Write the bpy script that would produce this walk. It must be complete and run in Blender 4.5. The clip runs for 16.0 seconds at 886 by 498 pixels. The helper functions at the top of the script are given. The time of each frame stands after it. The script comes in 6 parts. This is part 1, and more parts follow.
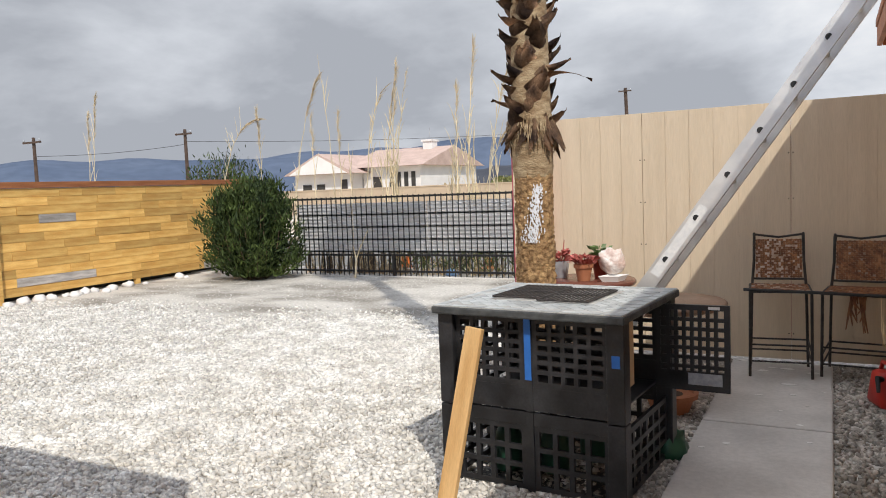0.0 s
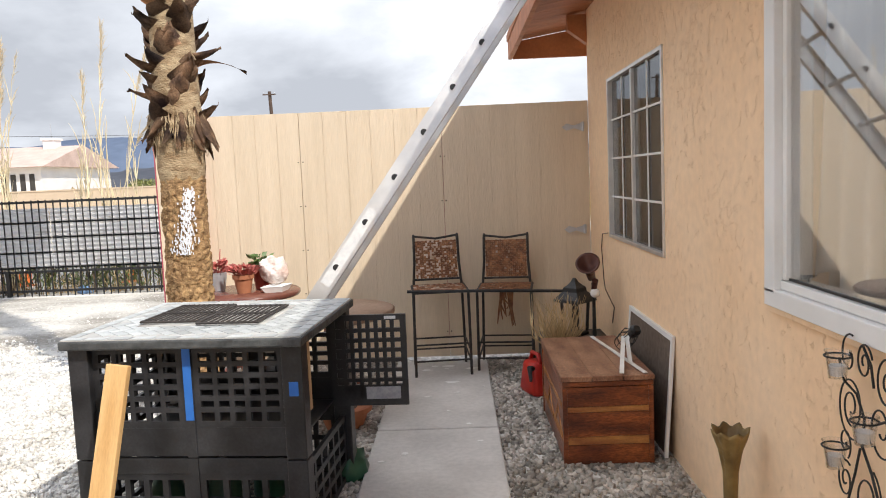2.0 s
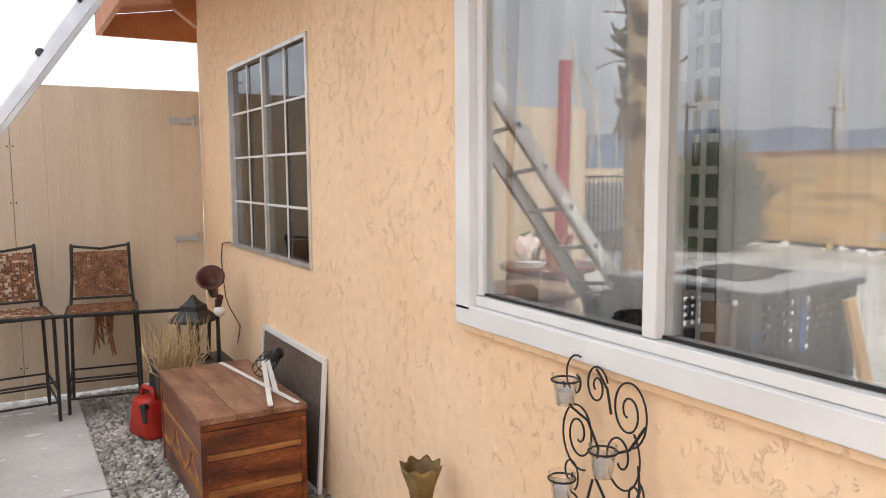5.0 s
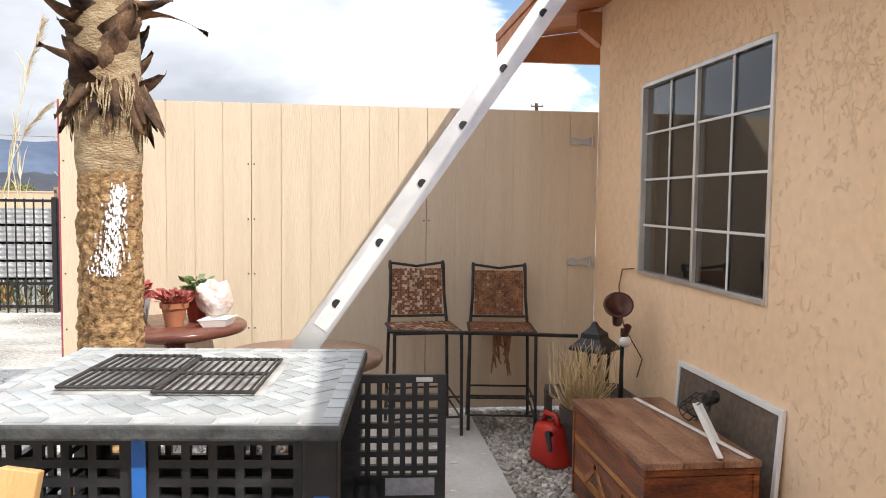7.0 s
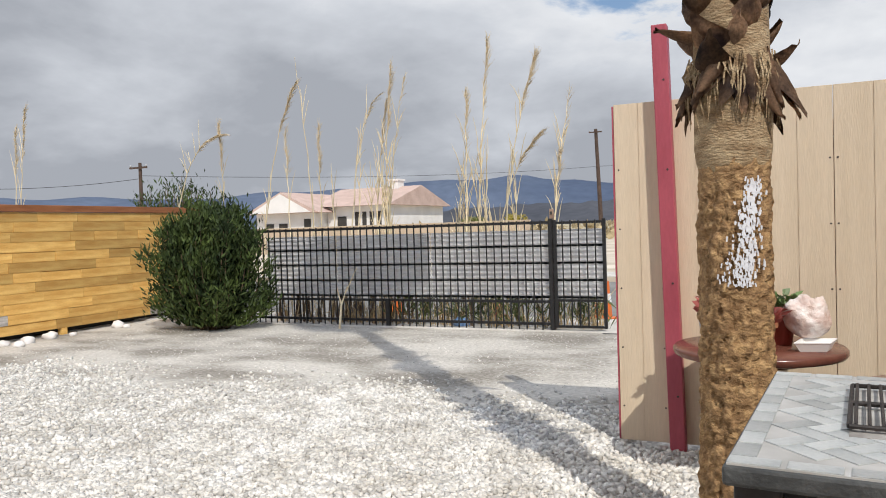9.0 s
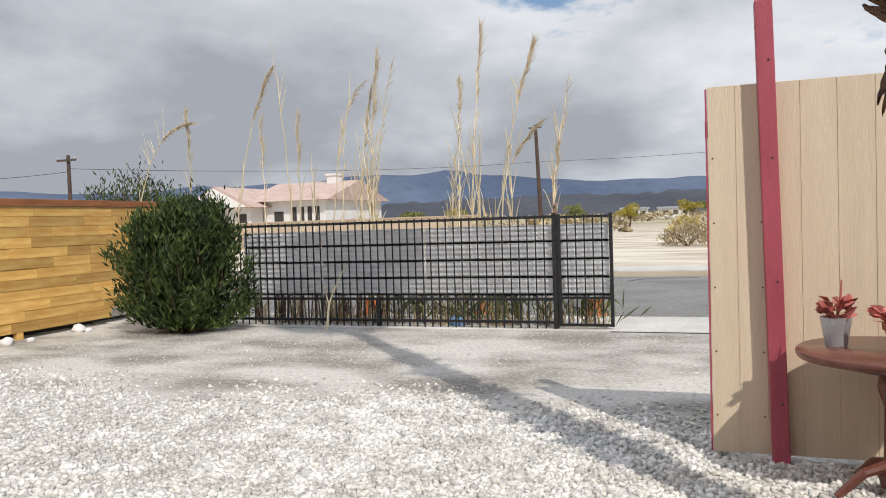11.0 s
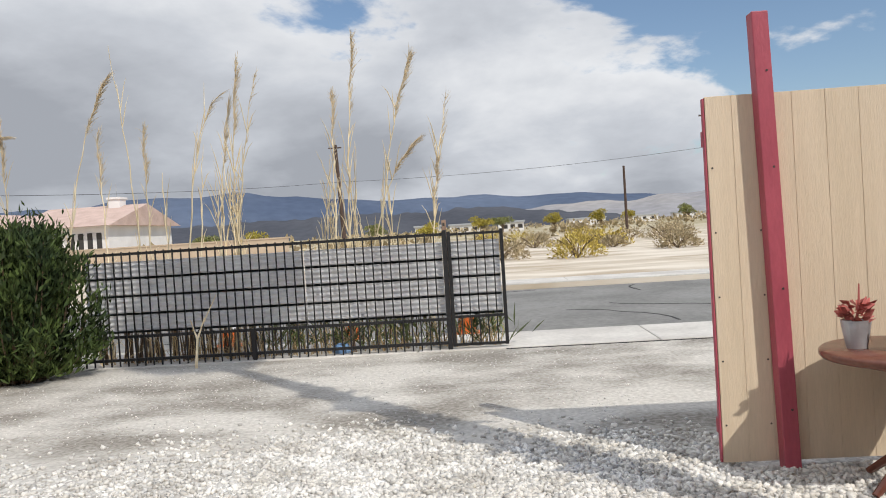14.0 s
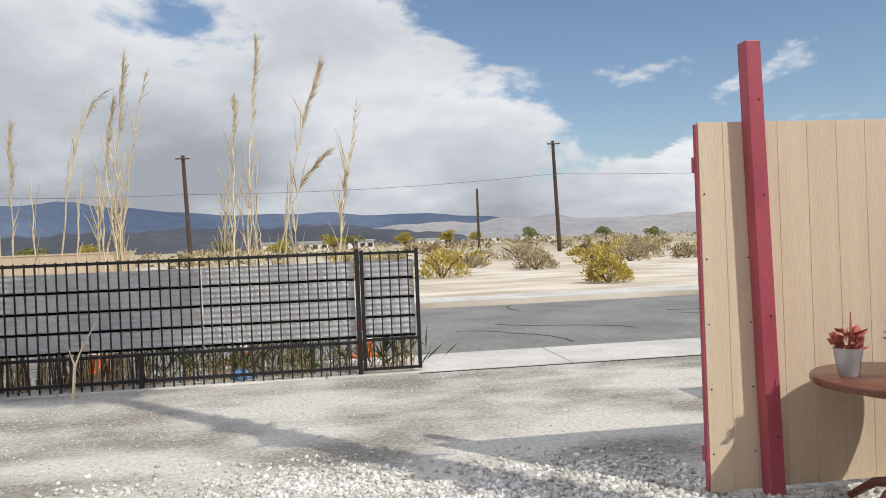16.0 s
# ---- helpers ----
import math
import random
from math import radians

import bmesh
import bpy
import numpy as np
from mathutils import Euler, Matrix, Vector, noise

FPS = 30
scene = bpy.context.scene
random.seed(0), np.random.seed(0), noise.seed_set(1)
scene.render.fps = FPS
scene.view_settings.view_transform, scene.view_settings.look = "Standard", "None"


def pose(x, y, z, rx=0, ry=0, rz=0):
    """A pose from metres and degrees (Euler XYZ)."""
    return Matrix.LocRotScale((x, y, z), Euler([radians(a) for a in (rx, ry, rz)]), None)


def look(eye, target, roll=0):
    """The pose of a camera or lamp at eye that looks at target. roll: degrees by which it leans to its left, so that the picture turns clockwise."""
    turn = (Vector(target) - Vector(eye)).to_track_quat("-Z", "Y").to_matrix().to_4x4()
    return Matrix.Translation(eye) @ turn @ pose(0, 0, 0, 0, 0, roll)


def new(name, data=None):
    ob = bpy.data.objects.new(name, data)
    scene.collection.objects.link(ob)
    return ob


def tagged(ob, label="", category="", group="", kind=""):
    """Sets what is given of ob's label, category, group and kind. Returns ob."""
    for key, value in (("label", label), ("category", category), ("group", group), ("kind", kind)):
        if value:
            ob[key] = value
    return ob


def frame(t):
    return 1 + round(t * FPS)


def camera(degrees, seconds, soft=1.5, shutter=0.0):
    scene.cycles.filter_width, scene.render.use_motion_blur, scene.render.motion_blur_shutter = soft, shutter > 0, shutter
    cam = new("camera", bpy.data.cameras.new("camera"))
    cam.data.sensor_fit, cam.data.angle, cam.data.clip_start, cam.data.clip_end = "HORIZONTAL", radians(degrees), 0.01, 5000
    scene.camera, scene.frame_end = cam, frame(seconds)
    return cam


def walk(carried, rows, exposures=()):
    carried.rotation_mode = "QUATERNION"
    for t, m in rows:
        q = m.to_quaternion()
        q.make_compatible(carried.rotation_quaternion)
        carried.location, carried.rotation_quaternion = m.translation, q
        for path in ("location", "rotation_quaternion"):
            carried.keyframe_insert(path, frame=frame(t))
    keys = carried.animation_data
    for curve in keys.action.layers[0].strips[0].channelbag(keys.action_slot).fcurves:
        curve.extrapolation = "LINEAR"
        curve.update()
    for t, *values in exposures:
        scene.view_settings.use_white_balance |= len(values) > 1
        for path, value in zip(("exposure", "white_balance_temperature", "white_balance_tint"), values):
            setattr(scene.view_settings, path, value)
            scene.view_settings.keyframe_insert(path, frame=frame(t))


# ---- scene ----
cam = camera(60.7, 16.0, soft=1.0)
PATH = [
    (0, (-0.951, -6.938, 1.593), (-1.865, -5.166, 1.432), -2.3),
    (0.5, (-1.002, -6.857, 1.554), (-1.757, -5.011, 1.401), -2.3),
    (1, (-1.024, -6.753, 1.585), (-1.604, -4.847, 1.407), -2.1),
    (1.5, (-1.099, -6.649, 1.565), (-1.459, -4.69, 1.387), -2.1),
    (2, (-1.149, -6.526, 1.592), (-1.189, -4.535, 1.403), -2.4),
    (2.5, (-1.154, -6.411, 1.58), (-0.911, -4.436, 1.387), -2.6),
    (3, (-1.176, -6.25, 1.579), (-0.618, -4.34, 1.375), -2.6),
    (3.5, (-1.167, -6.145, 1.614), (-0.385, -4.317, 1.395), -2.6),
    (3.7, (-1.154, -6.106, 1.611), (-0.286, -4.318, 1.393), -2.4),
    (5.8, (-1.471, -5.719, 1.566), (-0.464, -4.002, 1.365), -0.3),
    (6, (-1.504, -5.667, 1.566), (-0.595, -3.896, 1.376), -0.3),
    (6.5, (-1.612, -5.521, 1.572), (-0.994, -3.625, 1.422), -0.1),
    (7, (-1.783, -5.377, 1.532), (-1.542, -3.395, 1.405), 0.7),
    (7.2, (-1.834, -5.353, 1.52), (-1.738, -3.36, 1.394), 0.8),
    (7.5, (-1.959, -5.286, 1.493), (-2.011, -3.291, 1.359), 1.3),
    (8, (-2.207, -5.205, 1.467), (-2.525, -3.235, 1.324), 0.4),
    (8.5, (-2.445, -5.07, 1.454), (-2.989, -3.151, 1.313), -0.8),
    (9, (-2.745, -4.919, 1.431), (-3.565, -3.096, 1.377), -1.8),
    (9.2, (-2.846, -4.94, 1.399), (-3.728, -3.145, 1.367), -0.1),
    (11.3, (-3.895, -4.743, 1.455), (-4.5, -2.839, 1.381), -2.6),
    (11.5, (-3.991, -4.739, 1.454), (-4.564, -2.825, 1.385), -3.1),
    (12, (-4.221, -4.625, 1.462), (-4.705, -2.685, 1.412), -3.5),
    (12.5, (-4.4, -4.584, 1.455), (-4.792, -2.623, 1.413), -3.0),
    (13, (-4.632, -4.574, 1.465), (-4.914, -2.595, 1.425), -2.9),
    (13.5, (-4.824, -4.575, 1.493), (-5.023, -2.586, 1.451), -3.3),
    (14, (-5.032, -4.544, 1.494), (-5.154, -2.548, 1.45), -3.6),
    (14.5, (-5.241, -4.475, 1.514), (-5.295, -2.477, 1.471), -3.4),
    (15, (-5.481, -4.379, 1.528), (-5.434, -2.38, 1.497), -2.7),
    (15.5, (-5.66, -4.288, 1.534), (-5.512, -2.294, 1.508), -2.6),
    (16, (-5.839, -4.158, 1.545), (-5.557, -2.178, 1.53), -2.3),
]
EXPOSURES = [(0.0, -0.30), (1.0, -0.2), (1.5, -0.04), (2.0, 0.2), (3.0, 0.64), (6.0, 0.72), (6.6, 0.52), (7.0, 0.32), (7.5, 0.1), (8.0, -0.18), (9.0, -0.38), (16.0, -0.44)]
walk(cam, [(t, look(eye, target, roll)) for t, eye, target, roll in PATH], EXPOSURES)

# ---- light ----
world = bpy.data.worlds.new("sky")
scene.world = world
world.use_nodes = True
SUN_TO = Vector((-1.0, 1.13, -1.52)).normalized()


def build_sky():
    nt = world.node_tree
    nt.nodes.clear()
    N, L = nt.nodes.new, nt.links.new
    out = N("ShaderNodeOutputWorld")
    bg = N("ShaderNodeBackground")
    bg.inputs["Strength"].default_value = 0.15
    sky = N("ShaderNodeTexSky")
    sky.sky_type = "NISHITA"
    sky.sun_disc = False
    sky.sun_elevation = math.asin(-SUN_TO.z)
    sky.sun_rotation = math.atan2(-SUN_TO.x, -SUN_TO.y)
    sky.air_density, sky.dust_density, sky.ozone_density = 1.0, 0.6, 2.0
    tc = N("ShaderNodeTexCoord")
    sep = N("ShaderNodeSeparateXYZ")
    L(tc.outputs["Generated"], sep.inputs[0])
    # clouds lie on a flat layer: direction divided by its height
    zz = N("ShaderNodeMath"); zz.operation = "ADD"; zz.inputs[1].default_value = 0.34
    L(sep.outputs["Z"], zz.inputs[0])
    mx = N("ShaderNodeMath"); mx.operation = "MAXIMUM"; mx.inputs[1].default_value = 0.06
    L(zz.outputs[0], mx.inputs[0])
    dv = N("ShaderNodeVectorMath"); dv.operation = "DIVIDE"
    L(tc.outputs["Generated"], dv.inputs[0])
    cmb = N("ShaderNodeCombineXYZ")
    L(mx.outputs[0], cmb.inputs[0]); L(mx.outputs[0], cmb.inputs[1]); cmb.inputs[2].default_value = 1.0
    L(cmb.outputs[0], dv.inputs[1])
    n1 = N("ShaderNodeTexNoise"); n1.inputs["Scale"].default_value = 1.9; n1.inputs["Detail"].default_value = 9; n1.inputs["Roughness"].default_value = 0.56
    n1.inputs["Distortion"].default_value = 0.25
    mp = N("ShaderNodeMapping"); mp.inputs["Location"].default_value = (3.1, 0.7, 0.0)
    L(dv.outputs[0], mp.inputs[0]); L(mp.outputs[0], n1.inputs["Vector"])
    # fewer clouds towards +x
    bias = N("ShaderNodeMath"); bias.operation = "MULTIPLY_ADD"; bias.inputs[1].default_value = -0.44; bias.inputs[2].default_value = 0.025
    L(sep.outputs["X"], bias.inputs[0])
    lo = N("ShaderNodeMapRange"); lo.inputs[1].default_value = 0.03; lo.inputs[2].default_value = 0.26; lo.inputs[3].default_value = 0.29; lo.inputs[4].default_value = 0.0
    L(sep.outputs["Z"], lo.inputs[0])
    add = N("ShaderNodeMath"); add.operation = "ADD"
    L(n1.outputs["Fac"], add.inputs[0]); L(bias.outputs[0], add.inputs[1])
    add2 = N("ShaderNodeMath"); add2.operation = "ADD"
    L(add.outputs[0], add2.inputs[0]); L(lo.outputs[0], add2.inputs[1])
    cov = N("ShaderNodeMapRange"); cov.interpolation_type = "SMOOTHSTEP"
    cov.inputs[1].default_value = 0.455; cov.inputs[2].default_value = 0.525
    L(add2.outputs[0], cov.inputs[0])
    # shading of the clouds: bright rims, grey bellies
    n2 = N("ShaderNodeTexNoise"); n2.inputs["Scale"].default_value = 1.5; n2.inputs["Detail"].default_value = 7; n2.inputs["Roughness"].default_value = 0.52
    mp2 = N("ShaderNodeMapping"); mp2.inputs["Location"].default_value = (7.3, 1.9, 0.0)
    L(dv.outputs[0], mp2.inputs[0]); L(mp2.outputs[0], n2.inputs["Vector"])
    thick = N("ShaderNodeMath"); thick.operation = "MULTIPLY_ADD"; thick.inputs[1].default_value = 0.65
    L(n2.outputs["Fac"], thick.inputs[0])
    half = N("ShaderNodeMath"); half.operation = "MULTIPLY"; half.inputs[1].default_value = 0.5
    L(add2.outputs[0], half.inputs[0]); L(half.outputs[0], thick.inputs[2])
    ramp = N("ShaderNodeValToRGB")
    el = ramp.color_ramp.elements
    el[0].position, el[0].color = 0.42, (8.3, 8.4, 8.6, 1)
    el[1].position, el[1].color = 0.84, (3.4, 3.6, 4.0, 1)
    e = el.new(0.54); e.color = (7.3, 7.45, 7.7, 1)
    e = el.new(0.66); e.color = (5.4, 5.65, 6.1, 1)
    L(thick.outputs[0], ramp.inputs[0])
    # an overcast sky grows brighter from the horizon to the zenith
    zen = N("ShaderNodeMapRange"); zen.inputs[1].default_value = 0.28; zen.inputs[2].default_value = 1.0; zen.inputs[3].default_value = 1.0; zen.inputs[4].default_value = 2.25
    L(sep.outputs["Z"], zen.inputs[0])
    lit = N("ShaderNodeVectorMath"); lit.operation = "SCALE"
    L(ramp.outputs[0], lit.inputs[0]); L(zen.outputs[0], lit.inputs["Scale"])
    mix = N("ShaderNodeMix"); mix.data_type = "RGBA"
    L(cov.outputs[0], mix.inputs["Factor"]); L(sky.outputs[0], mix.inputs["A"]); L(lit.outputs[0], mix.inputs["B"])
    L(mix.outputs["Result"], bg.inputs["Color"]); L(bg.outputs[0], out.inputs[0])


build_sky()
sun = new("sun", bpy.data.lights.new("sun", "SUN"))
sun.data.energy, sun.data.angle, sun.data.color = 4.1, radians(0.6), (1.0, 0.955, 0.88)
sun.matrix_world = look((0, 0, 30), Vector((0, 0, 30)) + SUN_TO)

# ---- materials ----


def mat(name, c1, c2=None, rough=0.7, scale=4.0, bump=0.0, bscale=None, metal=0.0, detail=6, stretch=(1, 1, 1), c3=None,
        fine=0.0, rand=0.0, spec=0.4, island=False, lo=0.35, hi=0.65, coords="Object"):
    """A principled material with colour variation at two scales, a bump, and a random tint per object or per island."""
    m = bpy.data.materials.new(name)
    m.use_nodes = True
    nt = m.node_tree
    N, L = nt.nodes.new, nt.links.new
    b = nt.nodes["Principled BSDF"]
    b.inputs["Roughness"].default_value, b.inputs["Metallic"].default_value = rough, metal
    b.inputs["Specular IOR Level"].default_value = spec
    tc = N("ShaderNodeTexCoord")
    mp = N("ShaderNodeMapping")
    mp.inputs["Scale"].default_value = stretch
    L(tc.outputs[coords], mp.inputs[0])
    vec = mp.outputs[0]
    n = N("ShaderNodeTexNoise")
    n.inputs["Scale"].default_value, n.inputs["Detail"].default_value = scale, detail
    L(vec, n.inputs["Vector"])
    r = N("ShaderNodeValToRGB")
    r.color_ramp.elements[0].position, r.color_ramp.elements[1].position = lo, hi
    c2 = c2 or tuple(x * 0.75 for x in c1)
    r.color_ramp.elements[0].color, r.color_ramp.elements[1].color = (*c2, 1), (*c1, 1)
    if c3:
        e = r.color_ramp.elements.new((lo + hi) / 2)
        e.color = (*c3, 1)
    L(n.outputs["Fac"], r.inputs[0])
    col = r.outputs[0]
    if fine:
        f = N("ShaderNodeTexNoise")
        f.inputs["Scale"].default_value, f.inputs["Detail"].default_value = scale * 14, 4
        L(vec, f.inputs["Vector"])
        mr = N("ShaderNodeMapRange")
        mr.inputs[1].default_value, mr.inputs[2].default_value = 0.3, 0.7
        mr.inputs[3].default_value, mr.inputs[4].default_value = 1 - fine, 1 + fine
        L(f.outputs["Fac"], mr.inputs[0])
        hsv = N("ShaderNodeHueSaturation")
        L(mr.outputs[0], hsv.inputs["Value"]); L(col, hsv.inputs["Color"])
        col = hsv.outputs[0]
    if rand:
        g = N("ShaderNodeNewGeometry") if island else N("ShaderNodeObjectInfo")
        o = g.outputs["Random Per Island"] if island else g.outputs["Random"]
        mr = N("ShaderNodeMapRange")
        mr.inputs[3].default_value, mr.inputs[4].default_value = 1 - rand, 1 + rand
        L(o, mr.inputs[0])
        hsv = N("ShaderNodeHueSaturation")
        L(mr.outputs[0], hsv.inputs["Value"]); L(col, hsv.inputs["Color"])
        col = hsv.outputs[0]
    L(col, b.inputs["Base Color"])
    if bump:
        bn = N("ShaderNodeTexNoise")
        bn.inputs["Scale"].default_value, bn.inputs["Detail"].default_value = bscale or scale * 6, 5
        L(vec, bn.inputs["Vector"])
        bp = N("ShaderNodeBump")
        bp.inputs["Strength"].default_value, bp.inputs["Distance"].default_value = bump, 0.02
        L(bn.outputs["Fac"], bp.inputs["Height"])
        L(bp.outputs[0], b.inputs["Normal"])
    return m


M_gravel = mat("white_gravel", (0.75, 0.725, 0.68), (0.54, 0.51, 0.46), 0.9, 3, 0.3, 60, rand=0.30, island=True)
M_greygravel = mat("grey_gravel", (0.53, 0.485, 0.43), (0.25, 0.22, 0.185), 0.9, 3, 0.3, 60, rand=0.4, island=True)
M_concrete = mat("concrete", (0.60, 0.57, 0.535), (0.47, 0.445, 0.415), 0.85, 2.2, 0.12, 90, fine=0.07)
M_asphalt = mat("asphalt", (0.245, 0.238, 0.222), (0.175, 0.17, 0.158), 0.9, 0.6, 0.25, 80, fine=0.15)
M_kerb = mat("pale_concrete", (0.62, 0.59, 0.54), (0.48, 0.45, 0.41), 0.9, 1.2, 0.15, 60, fine=0.08)
M_siding = mat("tan_siding", (0.69, 0.565, 0.415), (0.64, 0.52, 0.375), 0.65, 1.6, 0.25, 40, stretch=(6, 6, 0.5), fine=0.04)
M_trimred = mat("red_paint", (0.42, 0.085, 0.115), (0.33, 0.06, 0.085), 0.5, 5, 0.15, 50, fine=0.06, stretch=(1, 1, 0.3))
M_eave = mat("orange_brown_paint", (0.47, 0.185, 0.075), (0.36, 0.13, 0.05), 0.6, 3, 0.2, 30, stretch=(1, 4, 1), fine=0.08)
M_cedar = mat("cedar_board", (0.76, 0.48, 0.15), (0.60, 0.32, 0.08), 0.6, 3, 0.2, 40, stretch=(1, 0.7, 6), rand=0.30, fine=0.10)
M_greyboard = mat("grey_board", (0.50, 0.46, 0.42), (0.30, 0.27, 0.24), 0.8, 4, 0.3, 40, stretch=(1, 0.7, 6), rand=0.2, fine=0.15)
M_iron = mat("black_iron", (0.022, 0.021, 0.022), (0.012, 0.012, 0.012), 0.45, 20, 0.1, 120)
M_rust = mat("rusty_iron", (0.05, 0.042, 0.038), (0.022, 0.018, 0.016), 0.6, 18, 0.2, 120)
M_corr = mat("galvanised_sheet", (0.80, 0.79, 0.78), (0.70, 0.69, 0.69), 0.45, 1.5, 0.05, 30, metal=0.0, fine=0.05)
M_plastic = mat("black_plastic", (0.030, 0.030, 0.033), (0.011, 0.011, 0.012), 0.40, 6, 0.08, 60, fine=0.2)
M_alu = mat("aluminium", (0.78, 0.77, 0.74), (0.62, 0.61, 0.60), 0.38, 6, 0.05, 60, metal=0.75, stretch=(1, 1, 1))
M_white = mat("white_vinyl", (0.82, 0.82, 0.81), (0.74, 0.74, 0.72), 0.35, 3, 0.03, 40)
M_whitestick = mat("white_strip", (0.80, 0.79, 0.76), (0.66, 0.64, 0.60), 0.5, 9)
M_chest = mat("varnished_wood", (0.34, 0.10, 0.03), (0.045, 0.013, 0.008), 0.30, 2.6, 0.25, 24, stretch=(1.2, 1, 5), fine=0.4, c3=(0.16, 0.042, 0.014), lo=0.3, hi=0.7)
M_chestlight = mat("worn_wood", (0.48, 0.22, 0.06), (0.26, 0.09, 0.03), 0.5, 5, 0.2, 30, stretch=(1, 1, 4), fine=0.2)
M_chesttop = mat("worn_varnished_lid", (0.42, 0.235, 0.14), (0.13, 0.04, 0.02), 0.42, 4.5, 0.25, 40, stretch=(2.2, 0.7, 1), fine=0.35, lo=0.3, hi=0.72)
M_screen = mat("dark_mesh", (0.17, 0.13, 0.10), (0.12, 0.09, 0.07), 0.8, 30)
M_terracotta = mat("terracotta", (0.42, 0.17, 0.085), (0.32, 0.12, 0.06), 0.8, 8, 0.1)
M_tabletop = mat("red_brown_tabletop", (0.19, 0.075, 0.05), (0.12, 0.042, 0.03), 0.22, 4, 0.05, fine=0.1)
M_tableold = mat("weathered_tabletop", (0.36, 0.24, 0.17), (0.24, 0.15, 0.10), 0.6, 4, 0.1, fine=0.15)
M_tile = mat("slate_tile", (0.46, 0.47, 0.46), (0.33, 0.35, 0.35), 0.45, 7, 0.1, 50, rand=0.22, fine=0.08)
M_grout = mat("grout", (0.48, 0.47, 0.45), (0.36, 0.35, 0.33), 0.9, 9)
M_slabedge = mat("slab_edge", (0.085, 0.09, 0.09), (0.035, 0.037, 0.038), 0.6, 14, 0.3, 60)
M_pine = mat("pine_board", (0.68, 0.44, 0.20), (0.56, 0.33, 0.13), 0.6, 3, 0.1, 30, stretch=(6, 6, 0.7), fine=0.08)
M_blue = mat("blue_tape", (0.03, 0.16, 0.52), (0.02, 0.12, 0.42), 0.5, 8)
M_gas = mat("red_plastic", (0.55, 0.035, 0.02), (0.40, 0.02, 0.015), 0.4, 5)
M_bark = mat("palm_bark", (0.54, 0.35, 0.165), (0.16, 0.085, 0.035), 0.9, 24, 1.0, 40, stretch=(1, 1, 1.3), fine=0.35, lo=0.22, hi=0.72, c3=(0.30, 0.18, 0.085))
M_barktop = mat("palm_fibre", (0.50, 0.38, 0.23), (0.26, 0.17, 0.09), 0.9, 5, 0.7, 26, stretch=(2, 2, 5), fine=0.3)
M_boot = mat("dead_leaf_base", (0.33, 0.195, 0.11), (0.035, 0.018, 0.015), 0.75, 7, 0.4, 30, fine=0.3, rand=0.45, island=True)
M_paintwhite = mat("white_paint_smear", (0.74, 0.75, 0.78), (0.68, 0.68, 0.70), 0.7, 14, 0.3, 40)
M_leaf = mat("oleander_leaf", (0.075, 0.105, 0.028), (0.018, 0.032, 0.012), 0.6, 2.5, spec=0.18, rand=0.5, island=True)
M_twig = mat("twig", (0.16, 0.11, 0.07), None, 0.9, 9)
M_reed = mat("dry_reed", (0.80, 0.69, 0.48), (0.62, 0.50, 0.31), 0.8, 6, rand=0.25)
M_plume = mat("dry_plume", (0.72, 0.62, 0.46), (0.56, 0.45, 0.29), 0.9, 6, rand=0.25, island=True)
M_straw = mat("dry_grass", (0.66, 0.50, 0.28), (0.46, 0.33, 0.17), 0.9, 6, rand=0.3, island=True)
M_desertbush = mat("desert_bush", (0.56, 0.44, 0.10), (0.36, 0.27, 0.07), 0.9, 2.0, rand=0.4, island=True)
M_drybush = mat("dry_bush", (0.46, 0.37, 0.22), (0.30, 0.24, 0.14), 0.9, 2.0, rand=0.35, island=True)
M_yellowtree = mat("palo_verde_leaf", (0.46, 0.38, 0.06), (0.30, 0.25, 0.05), 0.9, 1.0, rand=0.35, island=True)
M_greentree = mat("far_green_leaf", (0.28, 0.29, 0.10), (0.16, 0.17, 0.06), 0.9, 1.0, rand=0.4, island=True)
M_leafblade = mat("strap_leaf", (0.16, 0.19, 0.07), (0.07, 0.09, 0.03), 0.6, 3, rand=0.4, island=True)
M_pole = mat("creosoted_pole", (0.10, 0.065, 0.05), (0.06, 0.04, 0.03), 0.9, 3)
M_hwall = mat("white_stucco", (0.80, 0.77, 0.74), (0.72, 0.69, 0.66), 0.9, 0.8)
M_hroof = mat("clay_tile_roof", (0.58, 0.43, 0.37), (0.48, 0.345, 0.29), 0.85, 1.2, fine=0.1)
M_blockwall = mat("block_wall", (0.55, 0.43, 0.31), (0.46, 0.36, 0.26), 0.9, 0.7)
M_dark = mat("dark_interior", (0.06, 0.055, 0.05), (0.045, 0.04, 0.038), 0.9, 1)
M_room = mat("room_wall", (0.78, 0.76, 0.72), (0.72, 0.70, 0.66), 0.9, 1)
M_curtain = mat("sheer_curtain", (0.92, 0.915, 0.90), (0.87, 0.865, 0.85), 0.9, 3, stretch=(1, 8, 0.5))
M_cloth = mat("grey_cloth", (0.50, 0.50, 0.50), (0.40, 0.40, 0.41), 0.9, 4)
M_bronze = mat("bronze_vase", (0.30, 0.20, 0.07), (0.13, 0.08, 0.03), 0.45, 9, 0.3, 30, metal=0.3)
M_galv = mat("zinc", (0.55, 0.56, 0.58), (0.42, 0.43, 0.45), 0.45, 8, metal=0.5)
M_pink = mat("pink_leaf", (0.55, 0.16, 0.14), (0.36, 0.10, 0.08), 0.6, 8, rand=0.3, island=True)
